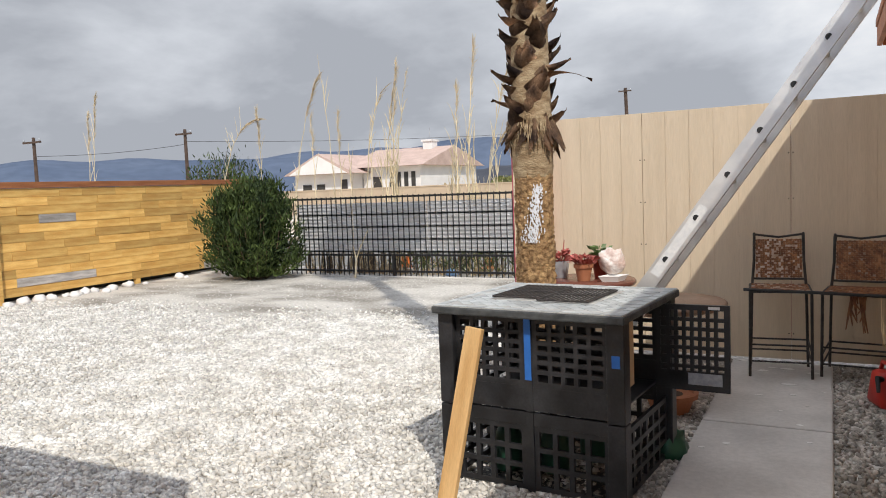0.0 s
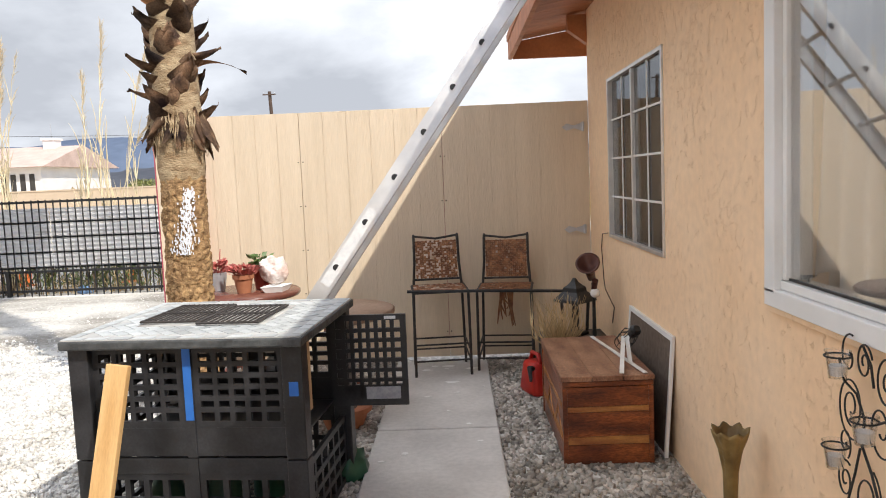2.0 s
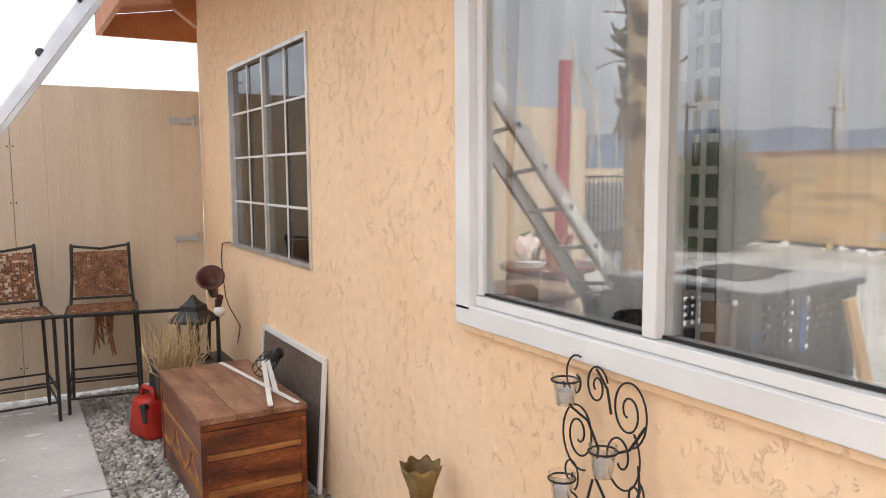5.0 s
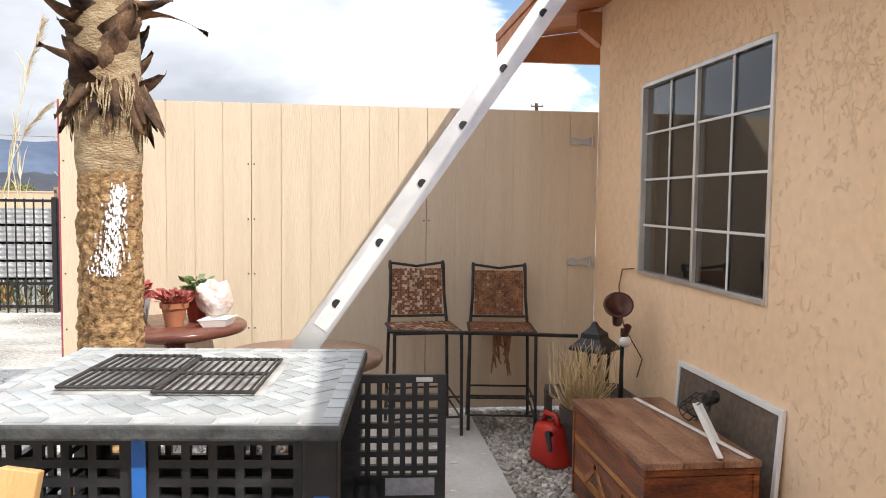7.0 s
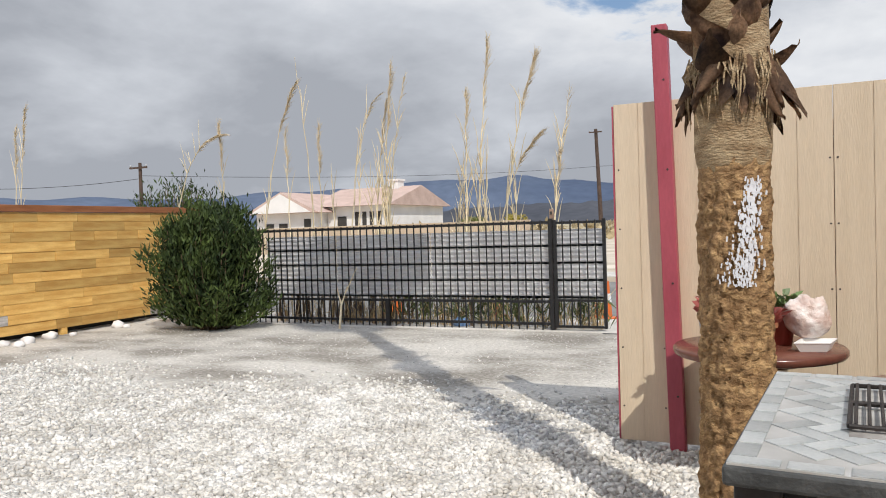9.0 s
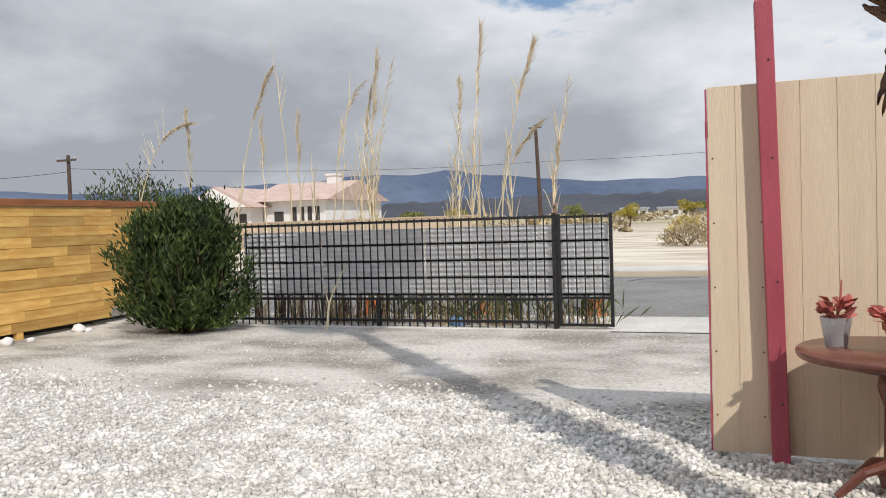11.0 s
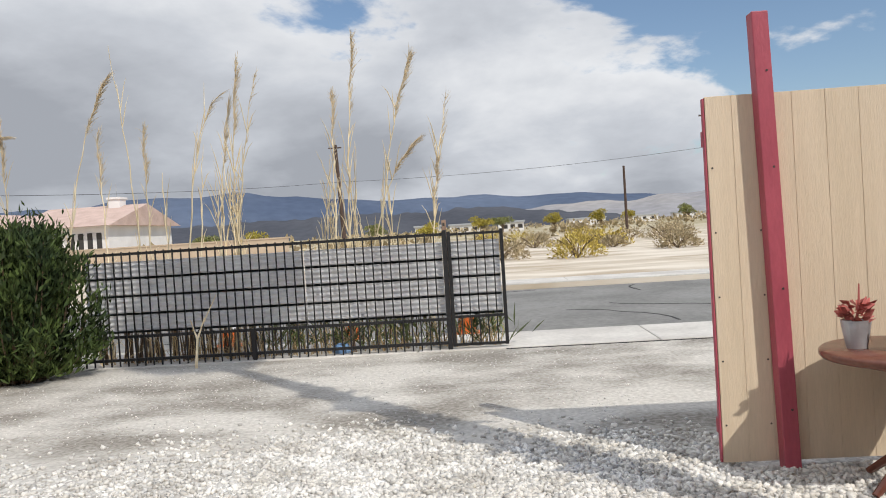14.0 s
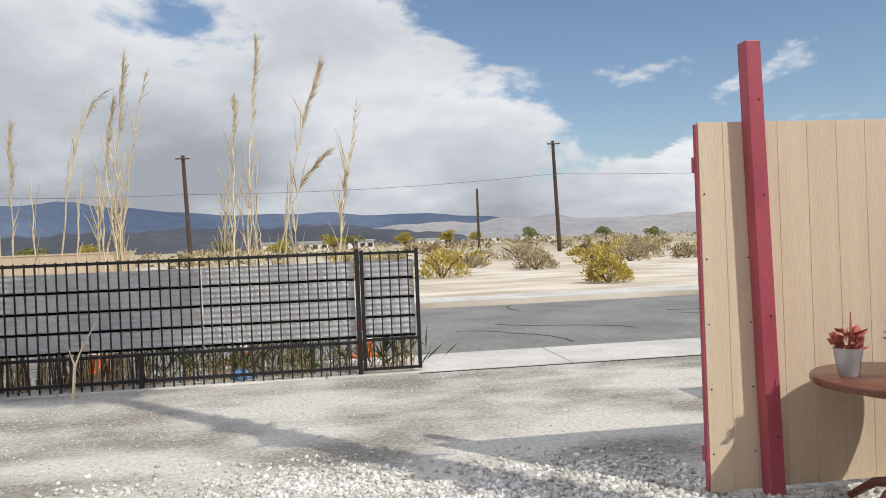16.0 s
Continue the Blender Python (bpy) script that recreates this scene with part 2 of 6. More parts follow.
M_succulent = mat("green_leaf", (0.16, 0.24, 0.09), (0.10, 0.15, 0.05), 0.5, 8, rand=0.3, island=True)
M_soil = mat("soil", (0.07, 0.05, 0.035), None, 0.95, 20)
M_foam = mat("foam_tray", (0.85, 0.84, 0.82), (0.8, 0.79, 0.77), 0.6, 5)
M_orange = mat("orange_plastic", (0.75, 0.17, 0.03), (0.6, 0.12, 0.02), 0.5, 5)
M_bulb = mat("white_glass_bulb", (0.85, 0.85, 0.84), (0.82, 0.82, 0.8), 0.2, 4)
M_rattan = mat("woven_rattan", (0.34, 0.155, 0.07), (0.17, 0.07, 0.035), 0.6, 20, rand=0.35, fine=0.2, island=True)
M_rattanpale = mat("peeled_rattan", (0.62, 0.54, 0.47), (0.40, 0.27, 0.18), 0.7, 20, rand=0.3)
M_brownmetal = mat("brown_metal", (0.12, 0.045, 0.03), (0.07, 0.025, 0.018), 0.35, 9, metal=0.3)
M_bluegrey = mat("blue_grey_plastic", (0.2, 0.35, 0.6), None, 0.5, 5)
M_label = mat("paper_label", (0.72, 0.71, 0.69), (0.6, 0.6, 0.6), 0.6, 30)
# far range: the blue of the distance haze is mixed into its rock colour
M_hazymtn = mat("hazy_mountain_rock", (0.125, 0.155, 0.215), (0.085, 0.11, 0.165), 1.0, 0.0016, detail=8, fine=0.1, spec=0.0)
M_mtnpale = mat("sunlit_hill_tone", (0.36, 0.34, 0.32), (0.26, 0.26, 0.28), 1.0, 0.0025, detail=8, fine=0.12, spec=0.0)
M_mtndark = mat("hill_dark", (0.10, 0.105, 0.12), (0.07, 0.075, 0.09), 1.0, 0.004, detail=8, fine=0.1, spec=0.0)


def stucco_material():
    m = mat("peach_stucco", (0.92, 0.68, 0.45), (0.88, 0.62, 0.385), 0.85, 1.3, fine=0.05)
    nt = m.node_tree
    N, L = nt.nodes.new, nt.links.new
    b = nt.nodes["Principled BSDF"]
    tc = N("ShaderNodeTexCoord")
    mp = N("ShaderNodeMapping"); mp.inputs["Scale"].default_value = (1, 1.0, 0.9)
    L(tc.outputs["Object"], mp.inputs[0])
    # trowelled skin: broken ledges of plaster, thicker in patches and towards the eave, over a fine sand
    n = N("ShaderNodeTexNoise"); n.inputs["Scale"].default_value = 17; n.inputs["Detail"].default_value = 9; n.inputs["Roughness"].default_value = 0.7; n.inputs["Distortion"].default_value = 0.3
    L(mp.outputs[0], n.inputs["Vector"])
    big = N("ShaderNodeTexNoise"); big.inputs["Scale"].default_value = 2.3; big.inputs["Detail"].default_value = 3
    L(tc.outputs["Object"], big.inputs["Vector"])
    sp = N("ShaderNodeSeparateXYZ"); L(tc.outputs["Object"], sp.inputs[0])
    hi = N("ShaderNodeMapRange"); hi.inputs[1].default_value, hi.inputs[2].default_value = 1.7, 2.6
    hi.inputs[3].default_value, hi.inputs[4].default_value = 0.0, 0.07
    L(sp.outputs["Z"], hi.inputs[0])
    lv = N("ShaderNodeMath"); lv.operation = "MULTIPLY_ADD"; lv.inputs[1].default_value = 0.26
    L(big.outputs["Fac"], lv.inputs[0]); L(hi.outputs[0], lv.inputs[2])
    sm = N("ShaderNodeMath"); sm.operation = "ADD"
    L(n.outputs["Fac"], sm.inputs[0]); L(lv.outputs[0], sm.inputs[1])
    st = N("ShaderNodeMapRange"); st.interpolation_type = "SMOOTHSTEP"
    st.inputs[1].default_value, st.inputs[2].default_value = 0.715, 0.76
    L(sm.outputs[0], st.inputs[0])
    f = N("ShaderNodeTexNoise"); f.inputs["Scale"].default_value = 150; f.inputs["Detail"].default_value = 4
    L(mp.outputs[0], f.inputs["Vector"])
    ad = N("ShaderNodeMath"); ad.operation = "MULTIPLY_ADD"; ad.inputs[1].default_value = 0.16
    L(f.outputs["Fac"], ad.inputs[0]); L(st.outputs[0], ad.inputs[2])
    bp = N("ShaderNodeBump"); bp.inputs["Strength"].default_value = 0.55; bp.inputs["Distance"].default_value = 0.007
    L(ad.outputs[0], bp.inputs["Height"]); L(bp.outputs[0], b.inputs["Normal"])
    return m


def ground_material():
    """White stone chips in the yard, pale packed dirt beyond, sandy desert across the road."""
    m = bpy.data.materials.new("yard_ground")
    m.use_nodes = True
    nt = m.node_tree
    N, L = nt.nodes.new, nt.links.new
    b = nt.nodes["Principled BSDF"]
    b.inputs["Roughness"].default_value = 0.95
    b.inputs["Specular IOR Level"].default_value = 0.2
    tc = N("ShaderNodeTexCoord")
    V = tc.outputs["Object"]
    sep = N("ShaderNodeSeparateXYZ"); L(V, sep.inputs[0])

    def noise_(scale, detail=6, stretch=(1, 1, 1)):
        mp = N("ShaderNodeMapping"); mp.inputs["Scale"].default_value = stretch
        L(V, mp.inputs[0])
        n = N("ShaderNodeTexNoise"); n.inputs["Scale"].default_value = scale; n.inputs["Detail"].default_value = detail
        L(mp.outputs[0], n.inputs["Vector"])
        return n.outputs["Fac"]

    def ramp(f, a, b_, p0=0.35, p1=0.65):
        r = N("ShaderNodeValToRGB")
        r.color_ramp.elements[0].position, r.color_ramp.elements[1].position = p0, p1
        r.color_ramp.elements[0].color, r.color_ramp.elements[1].color = (*a, 1), (*b_, 1)
        L(f, r.inputs[0])
        return r.outputs[0]

    def mixc(f, a, b_):
        x = N("ShaderNodeMix"); x.data_type = "RGBA"
        L(f, x.inputs["Factor"]); L(a, x.inputs["A"]); L(b_, x.inputs["B"])
        return x.outputs["Result"]

    def step(src, p0, p1, wob, amount):
        a = N("ShaderNodeMath"); a.operation = "MULTIPLY_ADD"; a.inputs[1].default_value = amount
        L(wob, a.inputs[0]); L(src, a.inputs[2])
        r = N("ShaderNodeMapRange"); r.interpolation_type = "SMOOTHSTEP"
        r.inputs[1].default_value, r.inputs[2].default_value = p0 + amount / 2, p1 + amount / 2
        L(a.outputs[0], r.inputs[0])
        return r.outputs[0]

    vor = N("ShaderNodeTexVoronoi"); vor.inputs["Scale"].default_value = 30
    L(V, vor.inputs["Vector"])
    chips = ramp(vor.outputs["Color"], (0.36, 0.335, 0.30), (0.72, 0.69, 0.64), 0.1, 0.9)
    dirt = ramp(noise_(0.85, 11, (0.8, 1.15, 1)), (0.19, 0.165, 0.13), (0.66, 0.62, 0.555), 0.40, 0.57)
    spots = ramp(noise_(24, 6), (0.22, 0.20, 0.17), (0.66, 0.63, 0.58), 0.34, 0.66)
    mx = N("ShaderNodeMix"); mx.data_type = "RGBA"; mx.inputs["Factor"].default_value = 0.4
    L(dirt, mx.inputs["A"]); L(spots, mx.inputs["B"])
    yard = mixc(step(sep.outputs["Y"], 0.2, 1.1, noise_(1.3, 4), 1.2), chips, mx.outputs["Result"])
    desert = ramp(noise_(0.35, 8, (0.6, 1.4, 1)), (0.46, 0.38, 0.28), (0.70, 0.63, 0.53), 0.38, 0.6)
    far = ramp(noise_(0.02, 8, (1, 2.5, 1)), (0.30, 0.25, 0.14), (0.48, 0.42, 0.30), 0.4, 0.6)
    des = mixc(step(sep.outputs["Y"], 40, 140, noise_(0.02, 3), 30), desert, far)
    allc = mixc(step(sep.outputs["Y"], 9, 11, noise_(1, 2), 0.5), yard, des)
    L(allc, b.inputs["Base Color"])
    bp = N("ShaderNodeBump"); bp.inputs["Strength"].default_value = 0.6; bp.inputs["Distance"].default_value = 0.02
    L(noise_(45, 4), bp.inputs["Height"]); L(bp.outputs[0], b.inputs["Normal"])
    return m


def glass_material(name, tint, gloss, grow=1.0):
    """A pane: clear, with a mirror's gloss that grows at grazing angles."""
    m = bpy.data.materials.new(name)
    m.use_nodes = True
    nt = m.node_tree
    nt.nodes.clear()
    N, L = nt.nodes.new, nt.links.new
    out, mixn = N("ShaderNodeOutputMaterial"), N("ShaderNodeMixShader")
    tr, gl, fr = N("ShaderNodeBsdfTransparent"), N("ShaderNodeBsdfGlossy"), N("ShaderNodeLayerWeight")
    tr.inputs[0].default_value = (*tint, 1)
    gl.inputs["Roughness"].default_value = 0.015
    fr.inputs[0].default_value = 0.5
    pw = N("ShaderNodeMath"); pw.operation = "POWER"; pw.inputs[1].default_value = 2.6
    L(fr.outputs["Facing"], pw.inputs[0])
    a = N("ShaderNodeMath"); a.operation = "MULTIPLY_ADD"; a.inputs[1].default_value = grow; a.inputs[2].default_value = gloss
    a.use_clamp = True
    L(pw.outputs[0], a.inputs[0]); L(a.outputs[0], mixn.inputs[0])
    L(tr.outputs[0], mixn.inputs[1]); L(gl.outputs[0], mixn.inputs[2]); L(mixn.outputs[0], out.inputs[0])
    return m


M_stucco = stucco_material()
M_ground = ground_material()
M_glass = glass_material("window_glass", (0.99, 0.995, 0.99), 0.19, 0.8)
M_glassdark = glass_material("screened_glass", (0.6, 0.61, 0.61), 0.05, 0.5)
M_clear = glass_material("clear_plastic", (0.98, 0.98, 0.98), 0.02, 0.8)

# ---- mesh helpers ----


def box(bm, c, s, m=None, bevel=0.0):
    """A box with centre c and size s, turned by m."""
    r = bmesh.ops.create_cube(bm, size=1.0)
    vs = r["verts"]
    bmesh.ops.scale(bm, vec=s, verts=vs)
    if bevel:
        es = list({e for v in vs for e in v.link_edges})
        g = bmesh.ops.bevel(bm, geom=es, offset=bevel, segments=2, affect="EDGES", profile=0.5)
        vs = list({v for f in g["faces"] for v in f.verts} | {v for v in vs if v.is_valid})
    t = Matrix.Translation(c)
    if m is not None:
        t = t @ m.to_4x4()
    bmesh.ops.transform(bm, matrix=t, verts=vs)
    return vs


def span(bm, a, b, bevel=0.0):
    """A box from corner a to corner b."""
    a, b = Vector(a), Vector(b)
    return box(bm, (a + b) / 2, b - a, None, bevel)


def tube(bm, pts, radii, seg=8, cap=True):
    """A round bar along the points."""
    pts = [Vector(p) for p in pts]
    if not hasattr(radii, "__len__"):
        radii = [radii] * len(pts)
    rings = []
    side = None
    for i, p in enumerate(pts):
        d = (pts[min(i + 1, len(pts) - 1)] - pts[max(i - 1, 0)])
        d = d.normalized() if d.length > 1e-9 else Vector((0, 0, 1))
        if side is None:
            side = d.orthogonal().normalized()
        side = (side - d * side.dot(d))
        side = side.normalized() if side.length > 1e-6 else d.orthogonal().normalized()
        up = d.cross(side)
        rings.append([bm.verts.new(p + radii[i] * (side * math.cos(2 * math.pi * k / seg) + up * math.sin(2 * math.pi * k / seg))) for k in range(seg)])
    for a, b in zip(rings, rings[1:]):
        for k in range(seg):
            bm.faces.new((a[k], a[(k + 1) % seg], b[(k + 1) % seg], b[k]))
    if cap:
        bm.faces.new(rings[0][::-1]); bm.faces.new(rings[-1])
    return rings


def lathe(bm, prof, seg=24, at=(0, 0, 0), cap=True):
    """A turned body from (radius, height) pairs."""
    at = Vector(at)
    rings = [[bm.verts.new(at + Vector((r * math.cos(2 * math.pi * k / seg), r * math.sin(2 * math.pi * k / seg), z))) for k in range(seg)] for r, z in prof]
    for a, b in zip(rings, rings[1:]):
        for k in range(seg):
            bm.faces.new((a[k], a[(k + 1) % seg], b[(k + 1) % seg], b[k]))
    if cap:
        bm.faces.new(rings[0][::-1]); bm.faces.new(rings[-1])


def mesh_of(bm, name, material, smooth=False):
    me = bpy.data.meshes.new(name)
    bmesh.ops.recalc_face_normals(bm, faces=bm.faces[:])
    bm.to_mesh(me)
    bm.free()
    me.materials.append(material)
    if smooth:
        for p in me.polygons:
            p.use_smooth = True
    return me


def part(name, bm, material, parent=None, label="", smooth=False):
    ob = new(name, mesh_of(bm, name, material, smooth))
    if parent is not None:
        ob.parent = parent
    if label:
        ob["label"] = label
    return ob


def thing(name, at, label, category, group="", kind="", rz=0.0):
    e = new(name)
    e.empty_display_size = 0.1
    e.matrix_world = pose(*at, 0, 0, rz)
    return tagged(e, label, category, group, kind)


def structure(name, bm, material, label, category, smooth=False):
    return tagged(part(name, bm, material, None, "", smooth), label, category, "", "structure")


def B():
    return bmesh.new()


def raw_mesh(name, verts, faces, material, smooth=False):
    """A mesh object from numpy arrays, for very many small pieces."""
    me = bpy.data.meshes.new(name)
    n, k = faces.shape
    me.vertices.add(len(verts)); me.vertices.foreach_set("co", verts.astype(np.float32).ravel())
    me.loops.add(n * k); me.loops.foreach_set("vertex_index", faces.astype(np.int32).ravel())
    me.polygons.add(n)
    me.polygons.foreach_set("loop_start", np.arange(0, n * k, k, dtype=np.int32))
    me.materials.append(material)
    me.update(calc_edges=True)
    if smooth:
        me.polygons.foreach_set("use_smooth", np.ones(n, dtype=bool))
    return new(name, me)


CUBE_V = np.array([(-1, -1, -1), (1, -1, -1), (1, 1, -1), (-1, 1, -1), (-1, -1, 1), (1, -1, 1), (1, 1, 1), (-1, 1, 1)], float)
CUBE_F = np.array([(0, 3, 2, 1), (4, 5, 6, 7), (0, 1, 5, 4), (1, 2, 6, 5), (2, 3, 7, 6), (3, 0, 4, 7)])
rng = np.random.default_rng(7)


def rotations(n, tilt=math.pi):
    a, b, c = rng.uniform(0, 2 * math.pi, n), rng.uniform(-tilt, tilt, n), rng.uniform(-tilt, tilt, n)
    ca, sa, cb, sb, cc, sc = np.cos(a), np.sin(a), np.cos(b), np.sin(b), np.cos(c), np.sin(c)
    z, o = np.zeros(n), np.ones(n)
    ra = np.stack([ca, -sa, z, sa, ca, z, z, z, o], 1).reshape(n, 3, 3)
    rb = np.stack([cb, z, sb, z, o, z, -sb, z, cb], 1).reshape(n, 3, 3)
    rc = np.stack([o, z, z, z, cc, -sc, z, sc, cc], 1).reshape(n, 3, 3)
    return ra @ rb @ rc


def stones(name, pts, size, material, label):
    """Broken stones lying on the ground, each a skewed block of its own."""
    n = len(pts)
    s = size * rng.uniform(0.5, 1.25, (n, 1)) * rng.uniform(0.6, 1.2, (n, 3)) * np.array([1, 1, 0.75])
    v = CUBE_V[None] * (1 + rng.uniform(-0.38, 0.25, (n, 8, 3)))
    v = v * s[:, None, :]
    v = np.einsum("nij,nkj->nki", rotations(n, 0.6), v)
    v += np.c_[pts, s[:, 2] * 0.55][:, None, :]
    f = (CUBE_F[None] + 8 * np.arange(n)[:, None, None]).reshape(-1, 4)
    return tagged(raw_mesh(name, v.reshape(-1, 3), f, material), label, "gravel", "", "stuff")


def leaves(name, centres, dirs, length, width, material, parent=None, fold=0.25):
    """Pointed leaves: a folded four-sided blade each."""
    n = len(centres)
    d = dirs / np.linalg.norm(dirs, axis=1, keepdims=True)
    r = rng.normal(size=(n, 3))
    sdir = np.cross(d, r); sdir /= np.linalg.norm(sdir, axis=1, keepdims=True)
    up = np.cross(sdir, d)
    ln = length * rng.uniform(0.6, 1.2, (n, 1)); w = width * rng.uniform(0.7, 1.2, (n, 1))
    a, b = centres, centres + d * ln
    mid = centres + d * ln * 0.45
    l, r2 = mid + sdir * w + up * w * fold, mid - sdir * w + up * w * fold
    v = np.stack([a, l, b, r2], 1).reshape(-1, 3)
    f = (np.array([(0, 1, 2), (0, 2, 3)])[None] + 4 * np.arange(n)[:, None, None]).reshape(-1, 3)
    ob = raw_mesh(name, v, f, material)
    if parent is not None:
        ob.parent = parent
    return ob

# ---- ground, road, distance ----


def build_ground():
    bm = B()
    xs = [-4000, -800, -150, -40, -14, -6, 0, 8, 40, 150, 800, 4000]
    ys = [-600, -60, -12, -4, 0, 3, 4.8, 6.24]
    for y0, y1 in zip(ys, ys[1:]):
        for x0, x1 in zip(xs, xs[1:]):
            bm.faces.new([bm.verts.new(p) for p in ((x0, y0, 0), (x1, y0, 0), (x1, y1, 0), (x0, y1, 0))])
    # a shallow trough carries the road, then the desert goes on to the horizon
    ys = [6.24, 6.25, 15.3, 15.31, 40, 120, 500, 4500]
    zs = [0, -0.16, -0.16, 0.0, 0.02, 0.3, 1.2, 8.0]
    for (y0, z0), (y1, z1) in zip(zip(ys, zs), zip(ys[1:], zs[1:])):
        for x0, x1 in zip(xs, xs[1:]):
            bm.faces.new([bm.verts.new(p) for p in ((x0, y0, z0), (x1, y0, z0), (x1, y1, z1), (x0, y1, z1))])
    bmesh.ops.remove_doubles(bm, verts=bm.verts[:], dist=0.001)
    structure("ground", bm, M_ground, "white stone chips, pale packed dirt and sandy desert ground", "ground")
    bm = B()
    span(bm, (-120, 6.27, -0.20), (150, 15.28, -0.13))
    road = structure("road", bm, M_asphalt, "grey cracked asphalt road in front of the yard", "road")
    # tar-filled cracks and two worn wheel lines
    bm = B()
    for k in range(26):
        x, y = rng.uniform(-12, 22), rng.uniform(7, 14.5)
        a = rng.uniform(-0.5, 0.5) + (math.pi / 2 if k % 4 == 0 else 0)
        for j in range(7):
            x2, y2 = x + 0.42 * math.cos(a), y + 0.42 * math.sin(a)
            if 6.5 < y2 < 15 and 6.5 < y < 15:
                box(bm, ((x + x2) / 2, (y + y2) / 2, -0.128), (0.46, rng.uniform(0.025, 0.06), 0.004), Matrix.Rotation(a, 3, "Z"))
            x, y, a = x2, y2, a + rng.uniform(-0.5, 0.5)
    part("crack", bm, M_iron_matte, road, "dark tar-filled crack")
    for name, y0, y1, z, lab in (("pavement", 4.86, 6.24, 0.02, "pale concrete pavement beside the driveway"), ("far_pavement", 15.32, 16.9, 0.03, "pale concrete kerb across the road")):
        bm = B()
        x = -60.0
        while x < 80:
            span(bm, (x + 0.006, y0, -0.25), (x + 2.99, y1, z), 0.012)
            x += 3.0
        structure(name, bm, M_kerb, lab, "pavement")
    # expansion strip where the driveway meets the pavement
    bm = B()
    span(bm, (-4.9, 4.825, -0.02), (3.5, 4.85, 0.008))
    structure("driveway_joint", bm, M_iron_matte, "dark joint between driveway and pavement", "joint")


M_iron_matte = mat("tar", (0.045, 0.043, 0.042), (0.03, 0.03, 0.03), 0.95, 9)
build_ground()


def scatter(n, x0, x1, y0, y1):
    return np.c_[rng.uniform(x0, x1, n), rng.uniform(y0, y1, n)]


def build_gravel():
    near = scatter(46000, -6.8, -1.76, -4.6, 1.2)
    mid = scatter(44000, -12.6, -4.0, -5.0, 1.6)
    p = np.r_[near, mid]
    edge = 0.70 + 0.30 * np.sin(p[:, 0] * 1.7) + 0.2 * np.sin(p[:, 0] * 4.1 + 1) + rng.normal(0, 0.42, len(p))
    keep = p[:, 1] < edge
    keep &= ~((p[:, 0] > -3.6) & (p[:, 1] > -0.05))
    # grey, unwashed stones round the counter and the tables
    keep &= ~((p[:, 0] > -2.05) | ((p[:, 0] > -2.6) & (p[:, 1] > -2.6)))
    stones("white_gravel", p[keep], 0.0148, M_gravel, "loose broken white stone chips over the yard")
    g = np.r_[scatter(12000, -0.93, -0.02, -6.6, -0.05), scatter(7500, -2.4, -1.72, -4.2, -0.05)]
    stones("grey_gravel", g, 0.0142, M_greygravel, "loose dusty grey gravel beside the concrete path")
    w = scatter(2600, -12, -3.8, 1.2, 4.7)
    stones("stray_stones", w, 0.006, M_gravel, "scattered small stones on packed dirt")


build_gravel()


def build_path():
    for k, (y0, y1) in enumerate(((-1.93, -0.2), (-3.85, -1.945), (-5.8, -3.865), (-7.8, -5.815))):
        bm = B()
        span(bm, (-1.70, y0, -0.06), (-0.94, y1, 0.035), 0.012)
        structure("path_slab_%d" % (k + 1), bm, M_concrete, "grey concrete path slab with pale splashes", "path slab")

    r = random.Random(4)
    for k in range(15):
        bm = B()
        n = 9
        cx, cy, q = r.uniform(-1.66, -0.98), r.uniform(-2.6, -0.25), r.uniform(0.008, 0.035)
        vs = [bm.verts.new((cx + q * r.uniform(0.6, 1.3) * math.cos(i * 6.283 / n) * 1.6, cy + q * r.uniform(0.6, 1.3) * math.sin(i * 6.283 / n), 0.0365)) for i in range(n)]
        g = bmesh.ops.extrude_face_region(bm, geom=[bm.faces.new(vs)])
        bmesh.ops.translate(bm, vec=(0, 0, 0.0015), verts=[v for v in g["geom"] if isinstance(v, bmesh.types.BMVert)])
        tagged(part("paint_splash", bm, M_whitestick), "dried white paint splash on the concrete path", "paint splash", "paint splashes")


build_path()


def ridge(name, dist, base, top, az0, az1, seed, material, label, rough=1.0, fall=0.0):
    """A line of hills: a strip with depth, whose crest follows a noise."""
    bm = B()
    n = 140
    rows = []
    for j, (d, f) in enumerate(((dist, 0.0), (dist * 1.06, 0.45), (dist * 1.13, 0.8), (dist * 1.2, 1.0), (dist * 1.4, 0.3))):
        row = []
        for i in range(n + 1):
            u = i / n
            a = radians(az0 + (az1 - az0) * u)
            h = 0.80 + 0.22 * noise.fractal(Vector((u * 7 + seed, seed * 1.7, 0.3)), 0.9, 2.1, 6) * rough
            h *= max(0.0, math.sin(math.pi * u)) ** 0.3 * (1.0 - fall * max(0.0, min(1.0, (math.degrees(a) + 22) / 45)))
            g = noise.noise(Vector((u * 45, j * 0.7, seed))) * 0.14 * (0 < f)
            z = base + (top - base) * max(0.0, h) * max(0, f + g * f)
            row.append(bm.verts.new((d * math.sin(a), d * math.cos(a), z)))
        rows.append(row)
    for a, b in zip(rows, rows[1:]):
        for i in range(n):
            bm.faces.new((a[i], a[i + 1], b[i + 1], b[i]))
    return structure(name, bm, material, label, "mountains", True)


